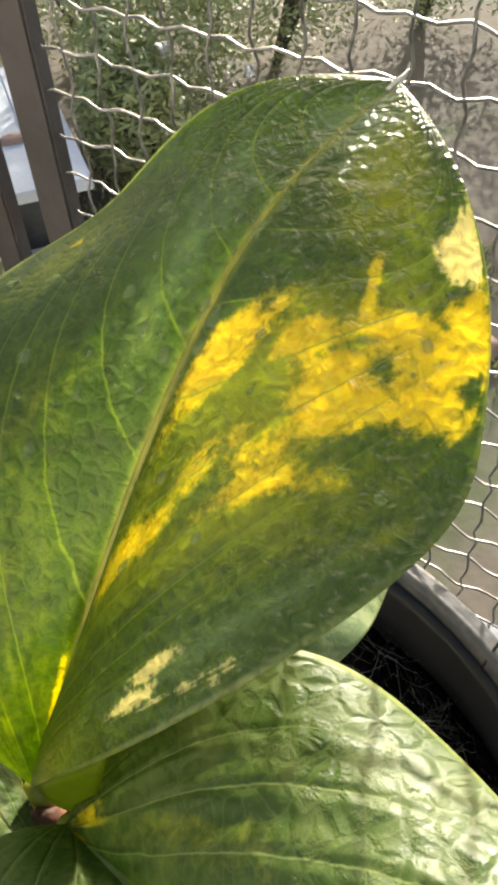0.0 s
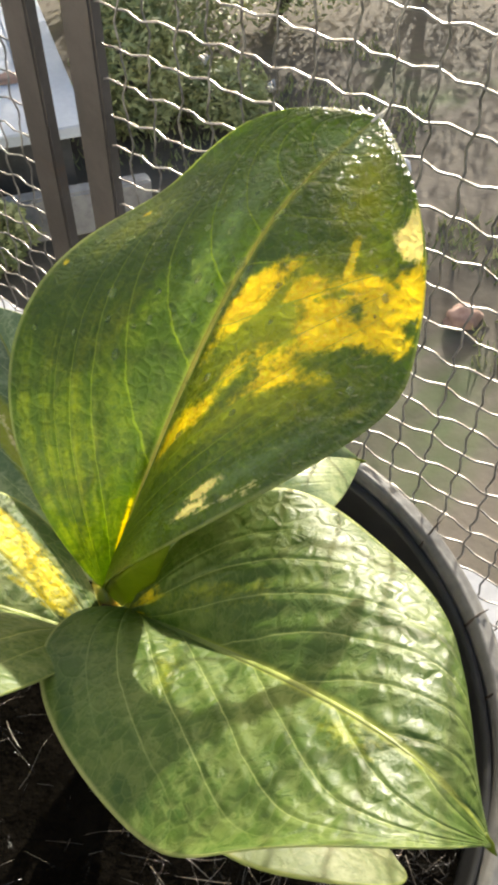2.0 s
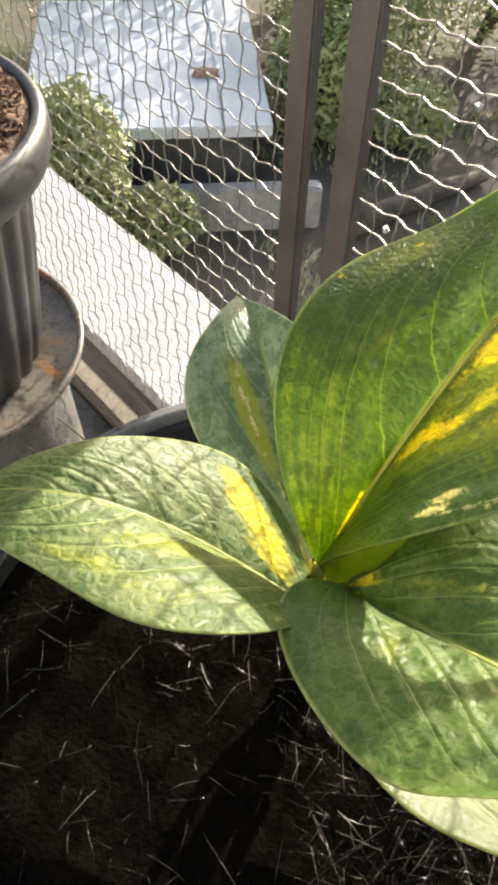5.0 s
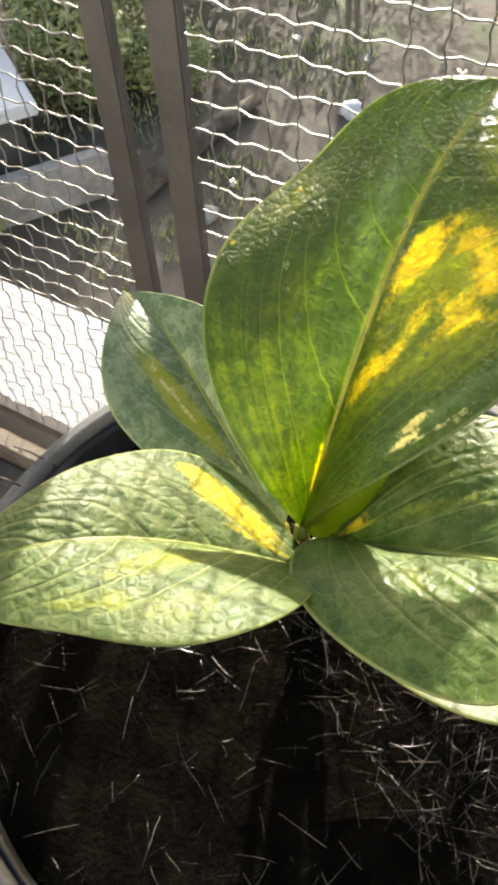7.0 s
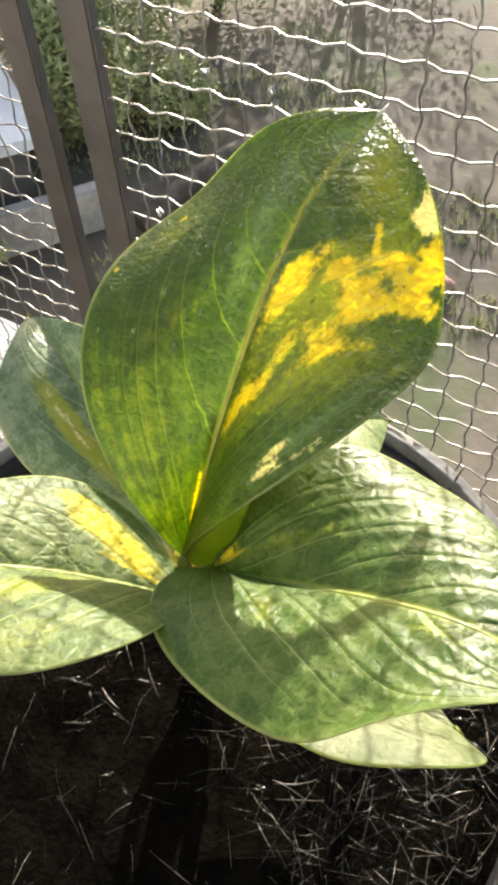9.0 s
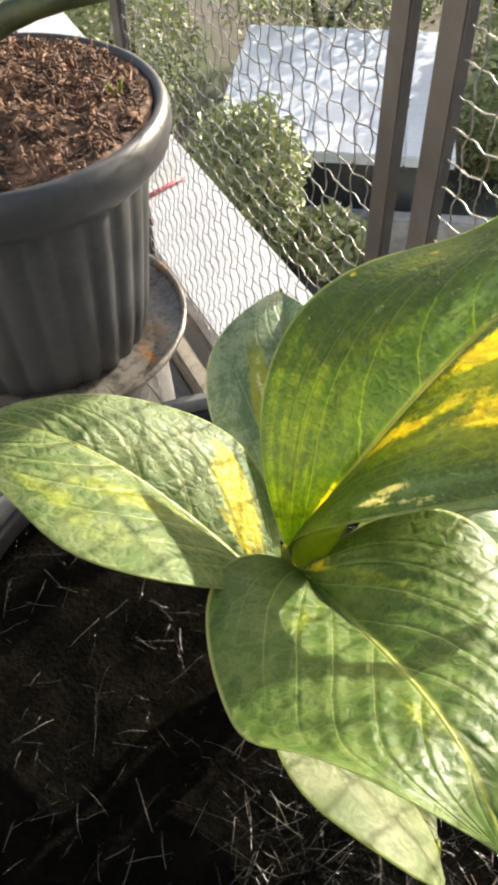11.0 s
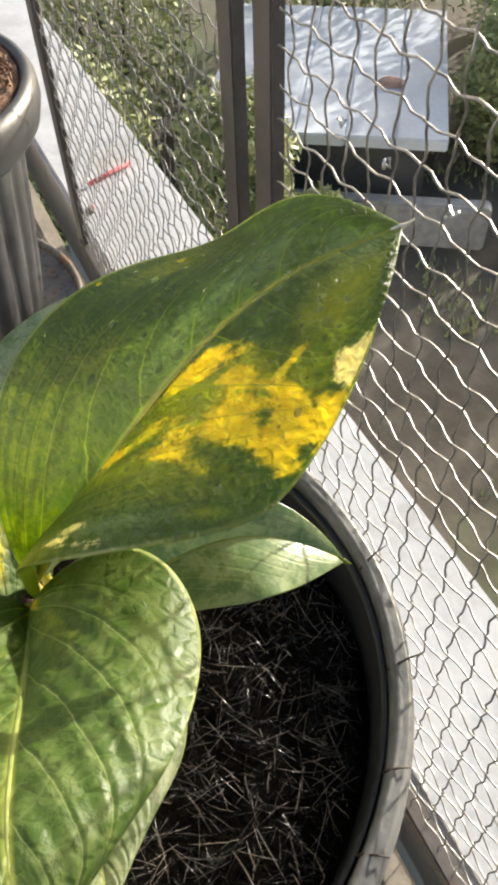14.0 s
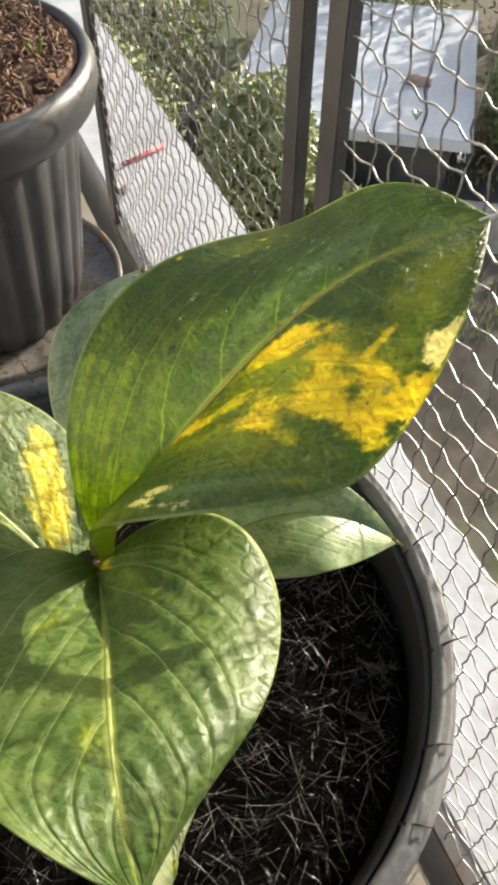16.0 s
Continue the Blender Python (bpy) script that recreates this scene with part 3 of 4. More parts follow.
def leaf_blade(mat, parent, normal, base, tip, bend, roll, left, right, veins=9.0, bow=(0.4, 0.3, 2.0), pucker=0.0018, bulge=0.05, label="", point=0.0, rows=120, cols=34):
    """A leaf: a bent midrib, two blades of varying width, tilt and sweep; quilted between the side veins."""
    n0 = Vector(normal)
    ctrl = [Vector(base), Vector(bend[0]), Vector(bend[1]), Vector(tip)]
    verts, faces, uvs = [], [], []
    span = 2 * cols + 1
    for i in range(rows + 1):
        t = i / rows
        mid = bernstein(ctrl, t)
        tan = ((ctrl[1] - ctrl[0]) * (1 - t) ** 2 + (ctrl[2] - ctrl[1]) * 2 * t * (1 - t) + (ctrl[3] - ctrl[2]) * t * t).normalized()
        side = n0.cross(tan).normalized()
        up = tan.cross(side)
        side, up = side * math.cos(roll) + up * math.sin(roll), up * math.cos(roll) - side * math.sin(roll)
        for j in range(-cols, cols + 1):
            widths, tilts, sweeps = left if j >= 0 else right
            sg = 1 if j >= 0 else -1
            v = abs(j) / cols
            w = bernstein([0.0, *widths, 0.0], t)
            a = bernstein(list(tilts), t)
            sw = bernstein([0.0, *sweeps, 0.0], t)
            out = side * (sg * math.cos(a)) + up * math.sin(a)
            nrm = (up * math.cos(a) - side * (sg * math.sin(a)))
            p = mid + out * (w * v) + tan * (sw * v * v)
            p += nrm * (bulge * w * math.sin(math.pi * v) * (1 if v < 1 else 0))
            ph = (t - bow[0] * v - bow[1] * v ** bow[2]) * veins + (0.45 if j >= 0 else 0.0)
            quilt = abs(math.sin(math.pi * ph)) ** 0.6
            fade = math.sin(math.pi * min(1, t * 1.02)) ** 0.5 * min(1.0, 6 * v) * max(0.0, 1 - (v / 0.85) ** 3)
            p += nrm * (pucker * (quilt - 0.6) * fade * min(1.0, w / 0.05))
            p += nrm * (0.0022 * math.sin(17 * t + 3 * sg) * v ** 4 * (1 - t))
            if v < 0.06:
                p += nrm * (-0.0012 * (1 - v / 0.06) * (1 - t))
            verts.append(p)
            uvs.append((t, sg * v))
    for i in range(rows):
        for j in range(span - 1):
            a = i * span + j
            faces.append((a, a + 1, a + span + 1, a + span))
    me = mesh_of("blade", verts, faces, mat)
    lay = me.uv_layers.new(name="leaf")
    for lp in me.loops:
        lay.data[lp.index].uv = uvs[lp.vertex_index]
    ob = part("blade", me, parent, label)
    sol = ob.modifiers.new("thickness", "SOLIDIFY")
    sol.thickness, sol.offset = 0.0007, -1.0
    rib = []
    for i in range(25):
        t = i / 24 * 0.97
        p = bernstein(ctrl, t)
        tan = ((ctrl[1] - ctrl[0]) * (1 - t) ** 2 + (ctrl[2] - ctrl[1]) * 2 * t * (1 - t) + (ctrl[3] - ctrl[2]) * t * t).normalized()
        side = n0.cross(tan).normalized()
        up = tan.cross(side)
        up = up * math.cos(roll) - side * math.sin(roll)
        rib.append(p - up * (0.0018 * (1 - t)))
    part("midrib", mesh_of("midrib", *tube(rib, [0.0033 * (1 - 0.85 * k / 24) for k in range(25)], 8), M_RIB if mat == M_MAIN else M_RIB_GREEN), ob)
    if point:
        d = (ctrl[3] - ctrl[2]).normalized()
        tip_line = [ctrl[3] - d * 0.006, ctrl[3], ctrl[3] + d * point * 0.5, ctrl[3] + d * point + Vector((0, 0, 0.15 * point))]
        part("tip", mesh_of("tip", *tube(tip_line, [0.0014, 0.0017, 0.0010, 0.0003], 8), M_TIP if mat == M_MAIN else M_SHEATH), ob, "dry pale pointed leaf tip" if mat == M_MAIN else "narrow pointed leaf tip")
    return ob


plant = thing("potted_plant", AXIS + Vector((0, 0, 0.06)), "broad-leaved plant with yellow variegated wet leaves in the black pot", "plant")


def leaf(mat, label, veins, bow, pucker, point, **shape):
    return leaf_blade(mat, plant, label=label, veins=veins, bow=bow, pucker=pucker, point=point, **shape)


main_leaf = leaf(M_MAIN, "tall wet leaf with a bright yellow sector", 8.0, BOW_MAIN, 0.0007, 0.007, bulge=0.05, normal=(-0.469, -0.625, 0.625), base=(-0.015, 0.3442, 0.1897), tip=(0.1915, 0.4691, 0.3859),
    bend=((0.1028, 0.4325, 0.3784), (0.1295, 0.4425, 0.3662)), roll=-0.358,
    left=((0.1688, 0.1127, 0.0873, 0.0749, 0.0986), (1.0623, -1.0305, 0.1929), (-0.0003, 0.0123, -0.029)),
    right=((0.1464, 0.0983, 0.1392, 0.0714, 0.164), (1.0531, -0.7039, 0.2366), (-0.0062, -0.0401, -0.0708)))
leaf(M_LOWER, "broad quilted green leaf, half in shade", 4.6, BOW_LOWER, 0.0018, 0.006, bulge=0.05, normal=(0, 0.196, 0.981), base=(-0.0043, 0.3202, 0.2021), tip=(0.0896, 0.1353, 0.3092),
    bend=((0.05, 0.2233, 0.2787), (0.0661, 0.1713, 0.3641)), roll=0.0372,
    left=((0.1069, 0.1052, 0.083, 0.0703, 0.0913), (1.0951, -0.0598, -0.5296), (0.0324, -0.14, -0.0056)),
    right=((0.1123, 0.0706, 0.0798, 0.1066, 0.0527), (0.9613, -1.0841, 0.5932), (-0.0922, 0.0279, -0.0572)))
leaf(M_UNDER, "pale leaf below the broad one", 7.0, BOW_ANY, 0.0012, 0.005, bulge=0.05, normal=(0, 0.1, 0.995), base=(-0.0009, 0.3199, 0.1398), tip=(0.0845, 0.168, 0.186),
    bend=((0.0544, 0.224, 0.158), (0.084, 0.176, 0.186)), roll=-0.3786,
    left=((0.1035, 0.0769, 0.0559, 0.032, 0), (0.4102, 0.2384, 0.0493), (-0.0285, -0.0186, -0.0541)),
    right=((0.0789, 0.086, 0.09, 0.058, 0.008), (-0.0736, 0.2, 0.5), (0.0072, 0.0207, 0.0785)))
leaf(M_SIDE, "silvery green leaf with a yellow flash", 6.5, BOW_SIDE, 0.0013, 0.006, bulge=0.05, normal=(0.192, -0.192, 0.962), base=(-0.0188, 0.3143, 0.1787), tip=(-0.2224, 0.3624, 0.2683),
    bend=((-0.113, 0.362, 0.2429), (-0.1706, 0.3537, 0.2945)), roll=0.3627,
    left=((0.147, 0.124, 0.0901, 0.0326, 0.0545), (0.7468, 0.0633, -0.3638), (0.0148, 0.005, 0.0223)),
    right=((0.1202, 0.0942, 0.065, 0.0213, 0.034), (0.0659, 0.075, 0.2757), (-0.0185, 0.005, -0.0029)))
leaf(M_BACK, "blue green leaf with a pale streak", 7.0, BOW_ANY, 0.0003, 0.004, bulge=0.05, normal=(-0.282, -0.188, 0.941), base=(-0.0179, 0.3645, 0.164), tip=(-0.0487, 0.578, 0.2296),
    bend=((-0.0286, 0.4632, 0.1955), (-0.034, 0.52, 0.2423)), roll=-0.0054,
    left=((0.0576, 0.0719, 0.0787, 0.0647, 0.033), (-0.1634, 0.314, 0.4906), (0.0269, 0.007, -0.0014)),
    right=((0.0672, 0.0687, 0.0615, 0.0389, 0.0002), (0.2055, 0.2111, 0.2299), (-0.002, -0.006, 0.014)))
leaf(M_RIGHT, "glossy green leaf reaching over the rim", 7.0, BOW_ANY, 0.0001, 0.006, bulge=0.05, normal=(0.098, -0.195, 0.976), base=(0.024, 0.3487, 0.1585), tip=(0.1816, 0.405, 0.1615),
    bend=((0.091, 0.3933, 0.1981), (0.1216, 0.4048, 0.2029)), roll=0.1357,
    left=((0.0438, 0.0385, 0.0334, 0.0277, 0.0185), (0.2674, 0.2758, 0.2636), (-0.0012, -0.0011, -0.003)),
    right=((0.047, 0.0488, 0.0494, 0.0455, 0.0367), (0.1721, 0.2062, 0.2926), (0.0072, 0.0132, 0.006)))


def wrapped_sheath(blade, foot, rows):
    """The leaf's lower margin folds under and wraps the stem."""
    span = 2 * 34 + 1
    verts, faces, steps = [], [], 8
    for i in range(rows + 1):
        top = blade.data.vertices[i * span].co
        for k in range(steps + 1):
            t = k / steps
            p = top.lerp(Vector(foot), t)
            swell = math.sin(math.pi * t) * 0.004
            verts.append(p + Vector((-0.2, -0.8, -0.3)) * swell + Vector((0.0, 0.0008, 0.0)))
    for i in range(rows):
        for k in range(steps):
            a = i * (steps + 1) + k
            faces.append((a, a + 1, a + steps + 2, a + steps + 1))
    ob = part("sheath", mesh_of("sheath", verts, faces, M_SHEATH), plant, "green leaf sheath wrapped round the stem")
    thick = ob.modifiers.new("thickness", "SOLIDIFY")
    thick.thickness = 0.0008


wrapped_sheath(main_leaf, (0.001, 0.331, 0.178), 15)


def droplets(blade, count, seed):
    """Beads of water lying on a leaf, larger on the half that faces the house."""
    rng = random.Random(seed)
    me = blade.data
    bm = bmesh.new()
    bmesh.ops.create_icosphere(bm, subdivisions=2, radius=1.0)
    for vert in bm.verts:
        if vert.co.z < 0:
            vert.co.z *= 0.2
    bead = bm_mesh("water_drop", bm, M_WATER)
    bead.polygons.foreach_set("use_smooth", [True] * len(bead.polygons))
    faces = len(me.polygons)
    row = 68
    placed = 0
    while placed < count:
        i, j = int(rng.triangular(12, 105, 60)), int(rng.triangular(2, 66, 44))
        poly = me.polygons[min(faces - 1, i * row + j)]
        n = poly.normal if poly.normal.z > 0 else -poly.normal
        size = rng.choice((0.001, 0.0012, 0.0016, 0.0022, 0.003)) * rng.uniform(0.8, 1.25)
        turn = n.to_track_quat("Z", "Y").to_matrix().to_4x4()
        shape = Matrix.Diagonal((size * rng.uniform(0.8, 1.0), size * rng.uniform(1.0, 1.45), size * 0.55, 1))
        ob = new("water_drop", bead)
        ob.parent = blade
        ob.matrix_parent_inverse = Matrix.Identity(4)
        ob.matrix_basis = Matrix.Translation(poly.center) @ turn @ shape
        placed += 1


droplets(main_leaf, 180, 21)


def stalk(name, pts, radii, mat, label):
    part(name, mesh_of(name, *tube(pts, radii, 12), mat), plant, label)


stalk("stem", [(-0.002, 0.35, 0.03), (-0.004, 0.345, 0.1), (-0.006, 0.342, 0.14), (-0.006, 0.34, 0.166)], [0.014, 0.013, 0.012, 0.005], M_STALK, "thick green stem rising from the soil")
for (bx, by, bz), r in (((-0.015, 0.344, 0.192), 0.0058), ((-0.004, 0.32, 0.203), 0.0055), ((-0.001, 0.32, 0.141), 0.0045), ((-0.019, 0.314, 0.18), 0.0052), ((-0.018, 0.364, 0.165), 0.0048), ((0.024, 0.349, 0.159), 0.0048)):
    foot = Vector((-0.004 + (bx + 0.004) * 0.25, 0.343 + (by - 0.343) * 0.25, bz - 0.055))
    top = Vector((bx, by, bz))
    mid = foot.lerp(top, 0.55) + Vector(((bx + 0.004) * 0.25, (by - 0.343) * 0.25, -0.004))
    stalk("petiole", [foot, mid, top], [r * 1.5, r * 1.15, r * 0.75], M_PETIOLE, "yellow-green leaf stalk")
for k, (px, py, pz, dx, dy, h) in enumerate(((-0.006, 0.329, 0.168, 0.002, -0.006, 0.03), (0.004, 0.333, 0.165, 0.008, -0.003, 0.03), (-0.012, 0.336, 0.16, -0.006, 0.0, 0.026))):
    stalk("husk", [(px, py, pz), (px + dx * 0.5, py + dy * 0.5, pz + h * 0.55), (px + dx, py + dy, pz + h)], [0.0075, 0.0058, 0.0015], M_HUSK, "brown withered leaf sheath")


# ---- the grey pot on its saucer ----
POT2 = Vector((-0.47, 0.957, 0))
P2R, P2Z = 0.235, 0.19


def grey_pot():
    pot = thing("grey_plant_pot", POT2 + Vector((0, 0, P2Z - 0.36)), "large fluted grey plastic pot with a rolled rim", "plant pot")
    R = P2R
    prof = [(0.64 * R, -0.36), (0.68 * R, -0.352), (0.72 * R, -0.3), (0.78 * R, -0.18), (0.825 * R, -0.075), (0.835 * R, -0.065)]

    def flute(k, a):
        return 0.006 * abs(math.sin(14 * a)) if 0 < k < 5 else 0.0
    v, f = lathe([(r, P2Z + z) for r, z in prof], POT2, 224, flute)
    part("body", mesh_of("body", v, f, M_GREY), pot)
    roll = [(0.8 * R, -0.066), (0.93 * R, -0.064), (0.975 * R, -0.052), (R, -0.03), (0.995 * R, -0.012), (0.97 * R, 0.0), (0.94 * R, 0.002), (0.915 * R, -0.004), (0.9 * R, -0.02), (0.88 * R, -0.05)]
    v, f = lathe([(r, P2Z + z) for r, z in roll], POT2, 128)
    part("rim", mesh_of("rim", v, f, M_GREY), pot)


grey_pot()


def coir_height(x, y):
    d = math.hypot(x, y) / P2R
    return P2Z - 0.012 + 0.03 * (1 - d * d) + 0.008 * noise.fractal(Vector((x * 22, y * 22, 1.7)), 0.9, 2.0, 4)


def coir():
    verts, faces, n, m = [], [], 90, 30
    for i in range(m + 1):
        r = 0.905 * P2R * i / m
        for j in range(n):
            a = 2 * math.pi * j / n
            verts.append((POT2.x + r * math.cos(a), POT2.y + r * math.sin(a), coir_height(r * math.cos(a), r * math.sin(a))))
    for i in range(m):
        for j in range(n):
            faces.append((i * n + j, i * n + (j + 1) % n, (i + 1) * n + (j + 1) % n, (i + 1) * n + j))
    tagged(new("coir", mesh_of("coir", verts, faces, M_MULCH)), "brown coir mulch heaped in the grey pot", "mulch", kind="stuff")


coir()
tagged(fibres("coir_chips", 2600, POT2, 0.88 * P2R, coir_height, M_MULCH, 8, (0.006, 0.022), (0.0009, 0.0024), 1.6), "loose coir chips on the mulch", "mulch", kind="stuff")


def saucer(at, r, z, label):
    sc = thing("saucer", (at[0], at[1], z), label, "saucer")
    dish = [(r * 0.7, 0), (r * 0.92, 0.002), (r * 0.99, 0.02), (r * 0.955, 0.02), (r * 0.9, 0.012), (r * 0.5, 0.009), (0.001, 0.009)]
    rim = [(r * 0.99, 0.02), (r * 1.005, 0.023), (r * 1.008, 0.028), (r * 0.998, 0.032), (r * 0.975, 0.031), (r * 0.96, 0.026), (r * 0.957, 0.02)]
    for name, prof in (("dish", dish), ("rim", rim)):
        v, f = lathe([(a, z + b) for a, b in prof], (at[0], at[1], 0), 96, closed=name == "dish")
        part(name, mesh_of(name, v, f, M_RUST), sc)


saucer(POT2, P2R * 0.97, P2Z - 0.372, "worn grey saucer stained with rust")
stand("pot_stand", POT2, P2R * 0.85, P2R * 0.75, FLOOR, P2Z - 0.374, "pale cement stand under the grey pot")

shoots = thing("pot_shrub", POT2 + Vector((0, 0, P2Z)), "thick green stems of a plant in the grey pot", "plant")
for k, (dx, dy, tx, ty, h, r) in enumerate(((0.0, 0.0, 0.2, 0.03, 0.2, 0.02), (-0.03, 0.02, -0.12, 0.1, 0.3, 0.018), (-0.05, -0.02, -0.2, -0.02, 0.3, 0.02), (-0.02, 0.04, 0.02, 0.12, 0.35, 0.016))):
    pts = []
    for i in range(9):
        t = i / 8
        pts.append((POT2.x - 0.03 + dx + tx * t * t, POT2.y + dy + ty * t, P2Z + 0.0 + h * (t - 0.35 * t * t)))
    part("stem", mesh_of("stem", *tube(pts, [r * (1 - 0.3 * i / 8) for i in range(9)], 12), M_WOODY), shoots)

def wire_end(s, z, turn):
    """A cut, twisted end of wire tied to the mesh."""
    p = fence_place(s, FD - 0.004, z)
    ob = thing("wire_end", p, "short bright twisted wire end tied to the mesh fence", "wire", "wire ends on the fence")
    pts = [p + FT * (0.0035 * math.cos(turn + 2.2 * k)) + Vector((0, 0, 0.0035 * math.sin(turn + 2.2 * k))) - FN * (0.0015 * k) for k in range(5)]
    part("twist", mesh_of("twist", *tube(pts, 0.0013, 6), M_WIRE_END), ob)


for s_, z_, turn in ((0.16, 0.34, 0.2), (0.1, 0.338, 1.4), (0.025, 0.343, 2.7), (0.23, 0.186, 0.9)):
    wire_end(s_, z_, turn)


def seedling(dx, dy, turn):
    """Two narrow blades sprouting from the mulch."""
    base = POT2 + Vector((dx, dy, coir_height(dx, dy)))
    ob = thing("seedling", base, "tiny yellow-green seedling sprouting from the coir mulch", "seedling", "seedlings in the mulch")
    for k in range(2):
        a = turn + 1.9 * k
        tip = base + Vector((0.016 * math.cos(a), 0.016 * math.sin(a), 0.024))
        pts = [base, base.lerp(tip, 0.5) + Vector((0, 0, 0.004)), tip]
        part("leaf", mesh_of("leaf", *tube(pts, [0.0012, 0.0026, 0.0004], 6), M_SHEATH), ob)


seedling(0.05, -0.13, 0.4)
seedling(0.17, 0.02, 1.2)
berry = thing("dried_fruit", fence_place(1.45, 0.36, FLOOR - 0.01), "small dark dried fruit with a pink husk lying on the ledge", "fruit")
for name_, off, size_, mat_ in (("fruit", 0.0, 0.012, M_BARK), ("husk", 0.018, 0.009, M_PINK)):
    bm = bmesh.new()
    bmesh.ops.create_icosphere(bm, subdivisions=2, radius=size_)
    for vert in bm.verts:
        vert.co.z *= 0.7
        vert.co *= 1 + 0.2 * noise.noise(vert.co * 90)
    part(name_, bm_mesh(name_, bm, mat_, Matrix.Translation(fence_place(1.45 + off, 0.36 + off * 0.6, FLOOR - 0.01 + size_ * 0.6))), berry)

# a red stick left on the ledge
stick = new("stick", mesh_of("stick", *tube([fence_place(s, d, FLOOR - 0.002) for s, d in ((1.57, 0.40), (1.595, 0.465), (1.62, 0.53))], 0.006, 8), M_RED))
tagged(stick, "thin red plastic stick lying on the white ledge", "stick")

# ---- the yard below ----
YARD = -3.4
gv = [(-400, -400, YARD), (400, -400, YARD), (400, 400, YARD), (-400, 400, YARD)]
tagged(new("ground", mesh_of("ground", gv, [(0, 1, 2, 3)], M_GROUND, False)), "bare earth and grass of the yard below", "ground", kind="structure")
slab("facade", -2.2, 3.2, 0.60 - 0.03, 0.60, YARD, FLOOR - 0.03, M_WALL, 0, "rendered house wall under the ledge", "wall")


def shed():
    h = thing("shed", (-0.3, 7.4, YARD), "low shed with a flat pale sheet roof", "shed")
    bm = box((-1.2, 6.25, YARD), (0.6, 8.5, -2.72), 0)
    part("wall", bm_mesh("wall", bm, M_DARK), h)
    for k in range(5):
        bm = box((-1.3 + 0.41 * k, 6.1, -2.7), (-1.3 + 0.41 * k + 0.406, 8.65, -2.6), 0.01)
        part("roof_sheet", bm_mesh("roof_sheet", bm, M_ROOF), h)


shed()
bm = box((-1.3, 5.8, YARD), (1.15, 5.95, YARD + 0.4), 0.02)
tagged(new("garden_wall", bm_mesh("garden_wall", bm, M_CONC)), "low weathered concrete wall in front of the shed", "wall", kind="structure")


def rough_lump(name, at, size, seed, mat, label, category):
    """A weathered, uneven lump resting on its support."""
    rng = random.Random(seed)
    bm = bmesh.new()
    bmesh.ops.create_icosphere(bm, subdivisions=3, radius=1.0)
    shift = Vector((rng.uniform(0, 9), rng.uniform(0, 9), rng.uniform(0, 9)))
    for vert in bm.verts:
        k = 1 + 0.35 * noise.fractal(vert.co * 1.4 + shift, 0.8, 2.0, 3)
        vert.co = Vector((vert.co.x * size[0] * k, vert.co.y * size[1] * k, max(-0.35, vert.co.z) * size[2] * k))
        vert.co.z += 0.35 * size[2]
    me = bm_mesh(name, bm, mat, Matrix.Translation(at))
    me.polygons.foreach_set("use_smooth", [True] * len(me.polygons))
    tagged(new(name, me), label, category)


rough_lump("broken_tile", (0.25, 7.0, -2.6), (0.12, 0.08, 0.04), 3, M_TERRA, "broken terracotta tile lying on the pale roof", "rubble")
rough_lump("white_bag", (3.5, 5.9, YARD), (0.12, 0.1, 0.1), 5, M_BAG, "small white plastic bag lying on the earth", "bag")
rough_lump("pink_stone", (3.05, 3.85, YARD), (0.16, 0.11, 0.09), 6, M_TERRA, "pinkish stone lying in the grass", "stone")
rough_lump("stone", (1.7, 5.15, YARD), (0.12, 0.1, 0.07), 7, M_CONC, "grey stone lying in the grass", "stone")
log = new("log", mesh_of("log", *tube([(1.3, 5.62, YARD + 0.08), (1.8, 5.92, YARD + 0.1), (2.3, 6.2, YARD + 0.09), (2.8, 6.45, YARD + 0.07)], [0.09, 0.1, 0.09, 0.06], 10), M_BARK))
tagged(log, "dark fallen log lying across the earth", "log")


def leaf_cloud(rng, centre, size, count, leaf_size):
    verts, faces = [], []
    for _ in range(count):
        d = Vector((rng.gauss(0, 1), rng.gauss(0, 1), rng.gauss(0, 1))).normalized()
        r = rng.uniform(0.35, 1.0) ** 0.5 * (1 + 0.3 * noise.noise(d * 2.3 + Vector(centre)))
        p = Vector(centre) + Vector((d.x * size[0], d.y * size[1], d.z * size[2])) * r
        a = Vector((rng.gauss(0, 1), rng.gauss(0, 1), rng.gauss(0, 0.6))).normalized()
        b = a.cross(Vector((rng.gauss(0, 1), rng.gauss(0, 1), 1))).normalized()
        ln, wd = leaf_size * rng.uniform(0.6, 1.3), leaf_size * 0.35 * rng.uniform(0.7, 1.2)
        o = len(verts)
        verts += [p - a * ln, p + b * wd + a * ln * 0.1, p + a * ln, p - b * wd + a * ln * 0.1]
        faces.append((o, o + 1, o + 2, o + 3))
    return verts, faces


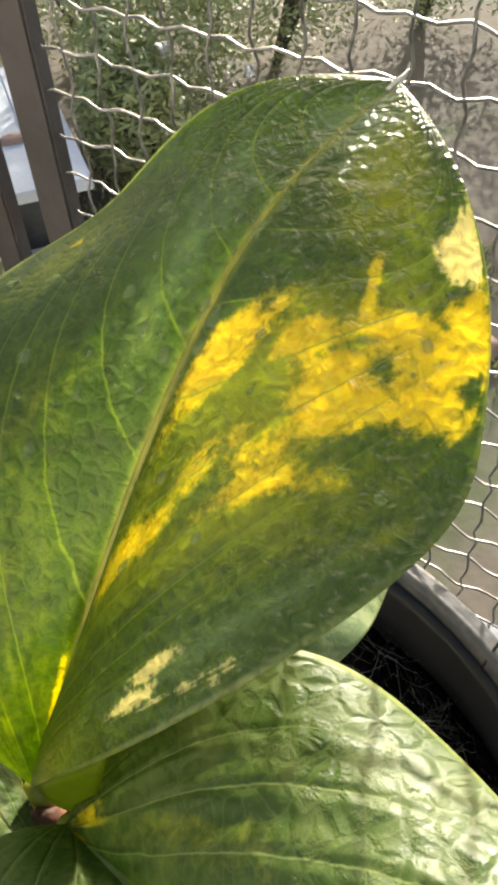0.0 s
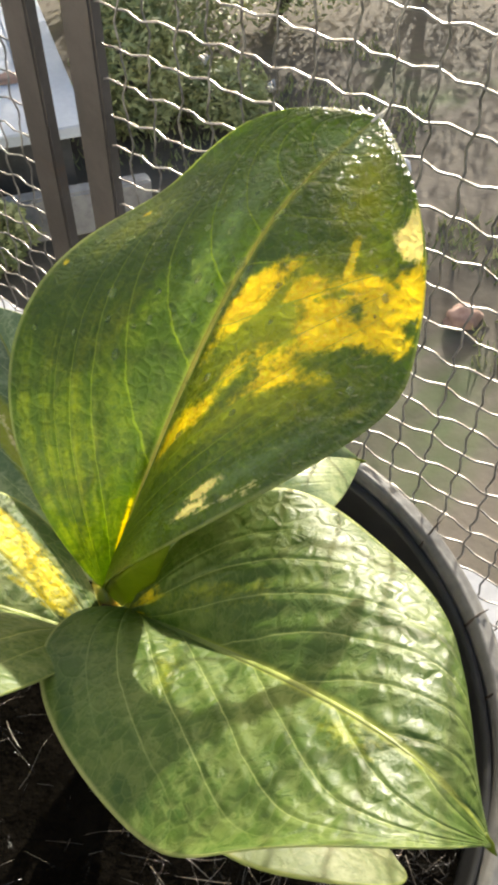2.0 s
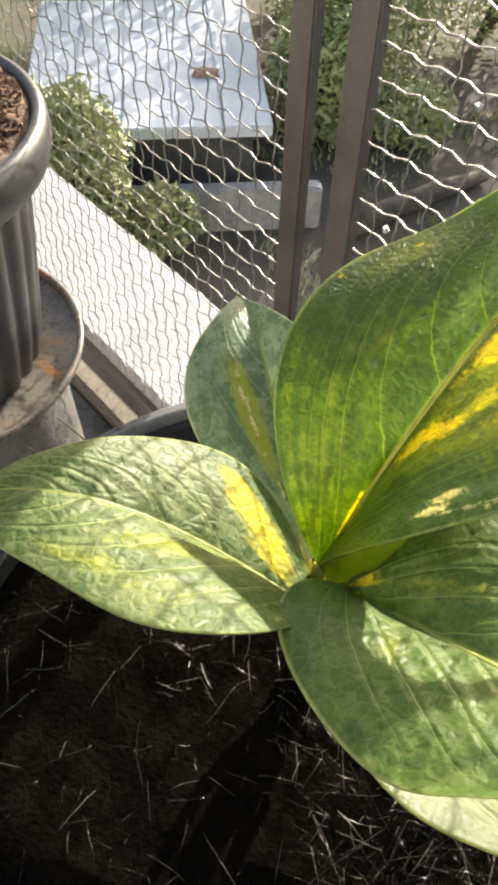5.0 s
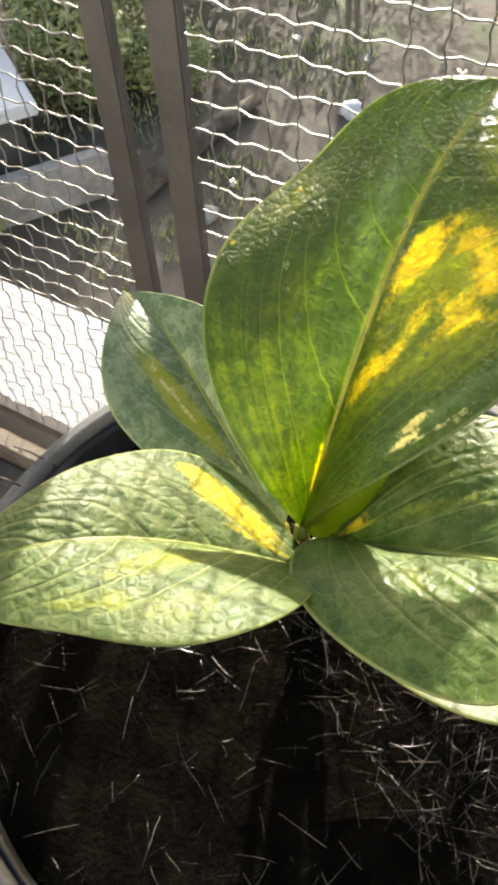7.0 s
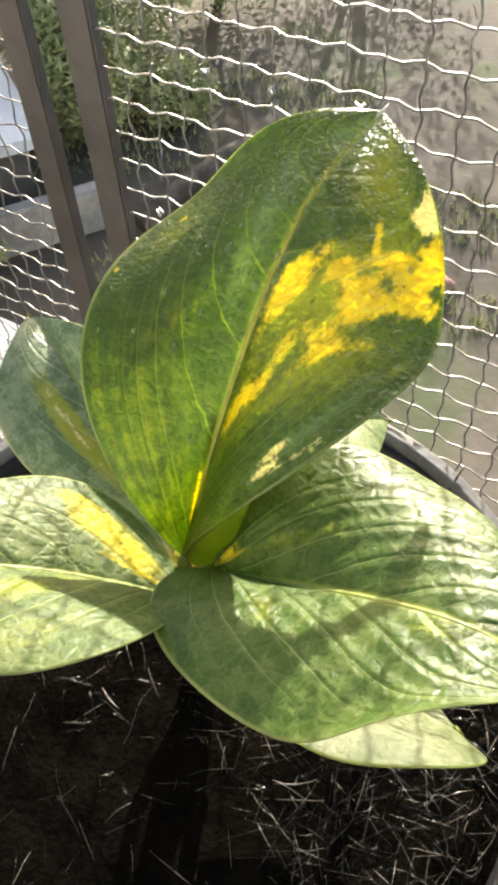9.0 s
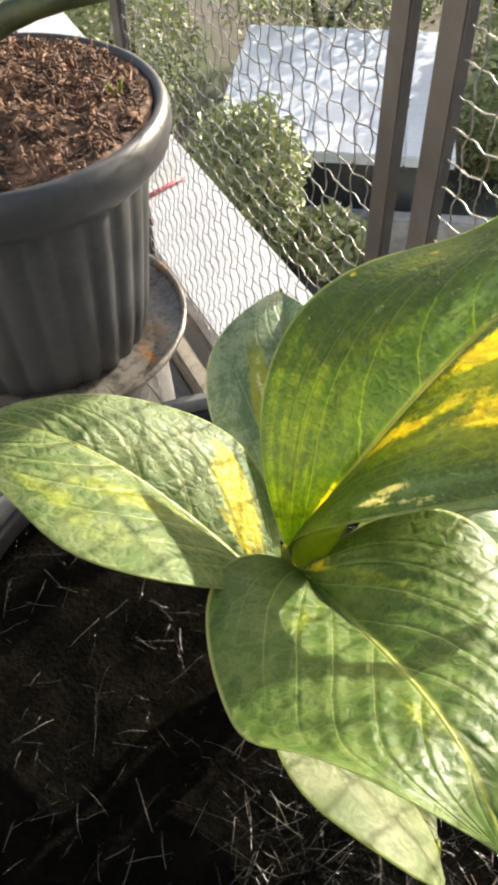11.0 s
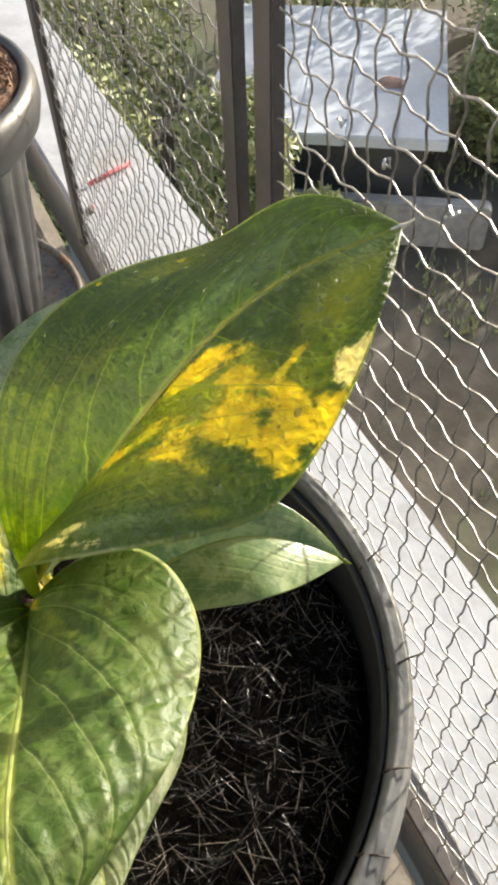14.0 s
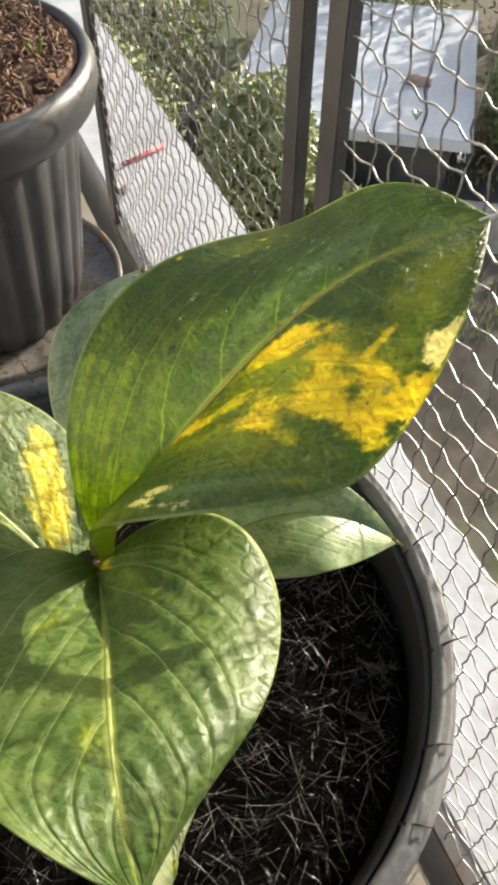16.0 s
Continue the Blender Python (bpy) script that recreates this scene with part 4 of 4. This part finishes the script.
def bush(at, size, seed, count=1500, leaf_size=0.048):
    rng = random.Random(seed)
    ob = thing("shrub", at, "leafy green garden shrub in the yard", "shrub", "shrubs of the yard")
    for k in range(4):
        tip = (at[0] + rng.uniform(-0.5, 0.5) * size[0], at[1] + rng.uniform(-0.5, 0.5) * size[1], at[2] + size[2] * 1.2)
        part("branch", mesh_of("branch", *tube([at, ((at[0] + tip[0]) / 2 + 0.05, (at[1] + tip[1]) / 2, at[2] + size[2] * 0.6), tip], [0.05, 0.035, 0.015], 6), M_BARK), ob)
    part("crown", mesh_of("crown", *leaf_cloud(rng, (at[0], at[1], at[2] + size[2]), size, count, leaf_size), M_BUSH, False), ob)


for k, (x, y, sx, sy, sz, n) in enumerate((
        (-0.85, 5.5, 0.5, 0.42, 0.75, 2200), (-0.2, 5.55, 0.35, 0.22, 0.32, 900), (-2.2, 5.6, 0.7, 0.7, 0.8, 2200), (-2.4, 7.4, 0.8, 0.9, 1.0, 2600),
        (1.35, 7.3, 0.5, 0.6, 0.75, 2600), (1.9, 8.4, 0.9, 0.8, 0.9, 2600), (-0.6, 9.9, 1.6, 0.9, 1.2, 2800), (1.6, 10.6, 1.8, 1.2, 1.4, 2800), (3.6, 9.4, 1.3, 1.0, 1.3, 2600),
        (-3.9, 8.6, 1.5, 1.4, 1.6, 2600), (5.8, 9.8, 1.6, 1.4, 1.4, 2200), (2.2, 7.2, 0.5, 0.4, 0.3, 900), (-3.6, 6.2, 0.9, 0.8, 0.9, 2000))):
    bush((x, y, YARD), (sx, sy, sz), 40 + k, int(n * 2.6))


def grass_tufts():
    rng = random.Random(77)
    verts, faces = [], []
    for _ in range(5200):
        x, y = rng.uniform(0.6, 4.5), rng.uniform(3.2, 8.5)
        if noise.noise(Vector((x * 0.9, y * 0.9, 3.1))) < 0.02:
            continue
        a, h = rng.uniform(0, 6.28), rng.uniform(0.04, 0.12)
        dx, dy = 0.012 * math.cos(a), 0.012 * math.sin(a)
        lx, ly = rng.uniform(-0.05, 0.05), rng.uniform(-0.05, 0.05)
        o = len(verts)
        verts += [(x - dx, y - dy, YARD), (x + dx, y + dy, YARD), (x + lx, y + ly, YARD + h)]
        faces.append((o, o + 1, o + 2))
    tagged(new("grass", mesh_of("grass", verts, faces, M_BUSH, False)), "patchy low grass on the yard's earth", "grass", kind="stuff")


grass_tufts()
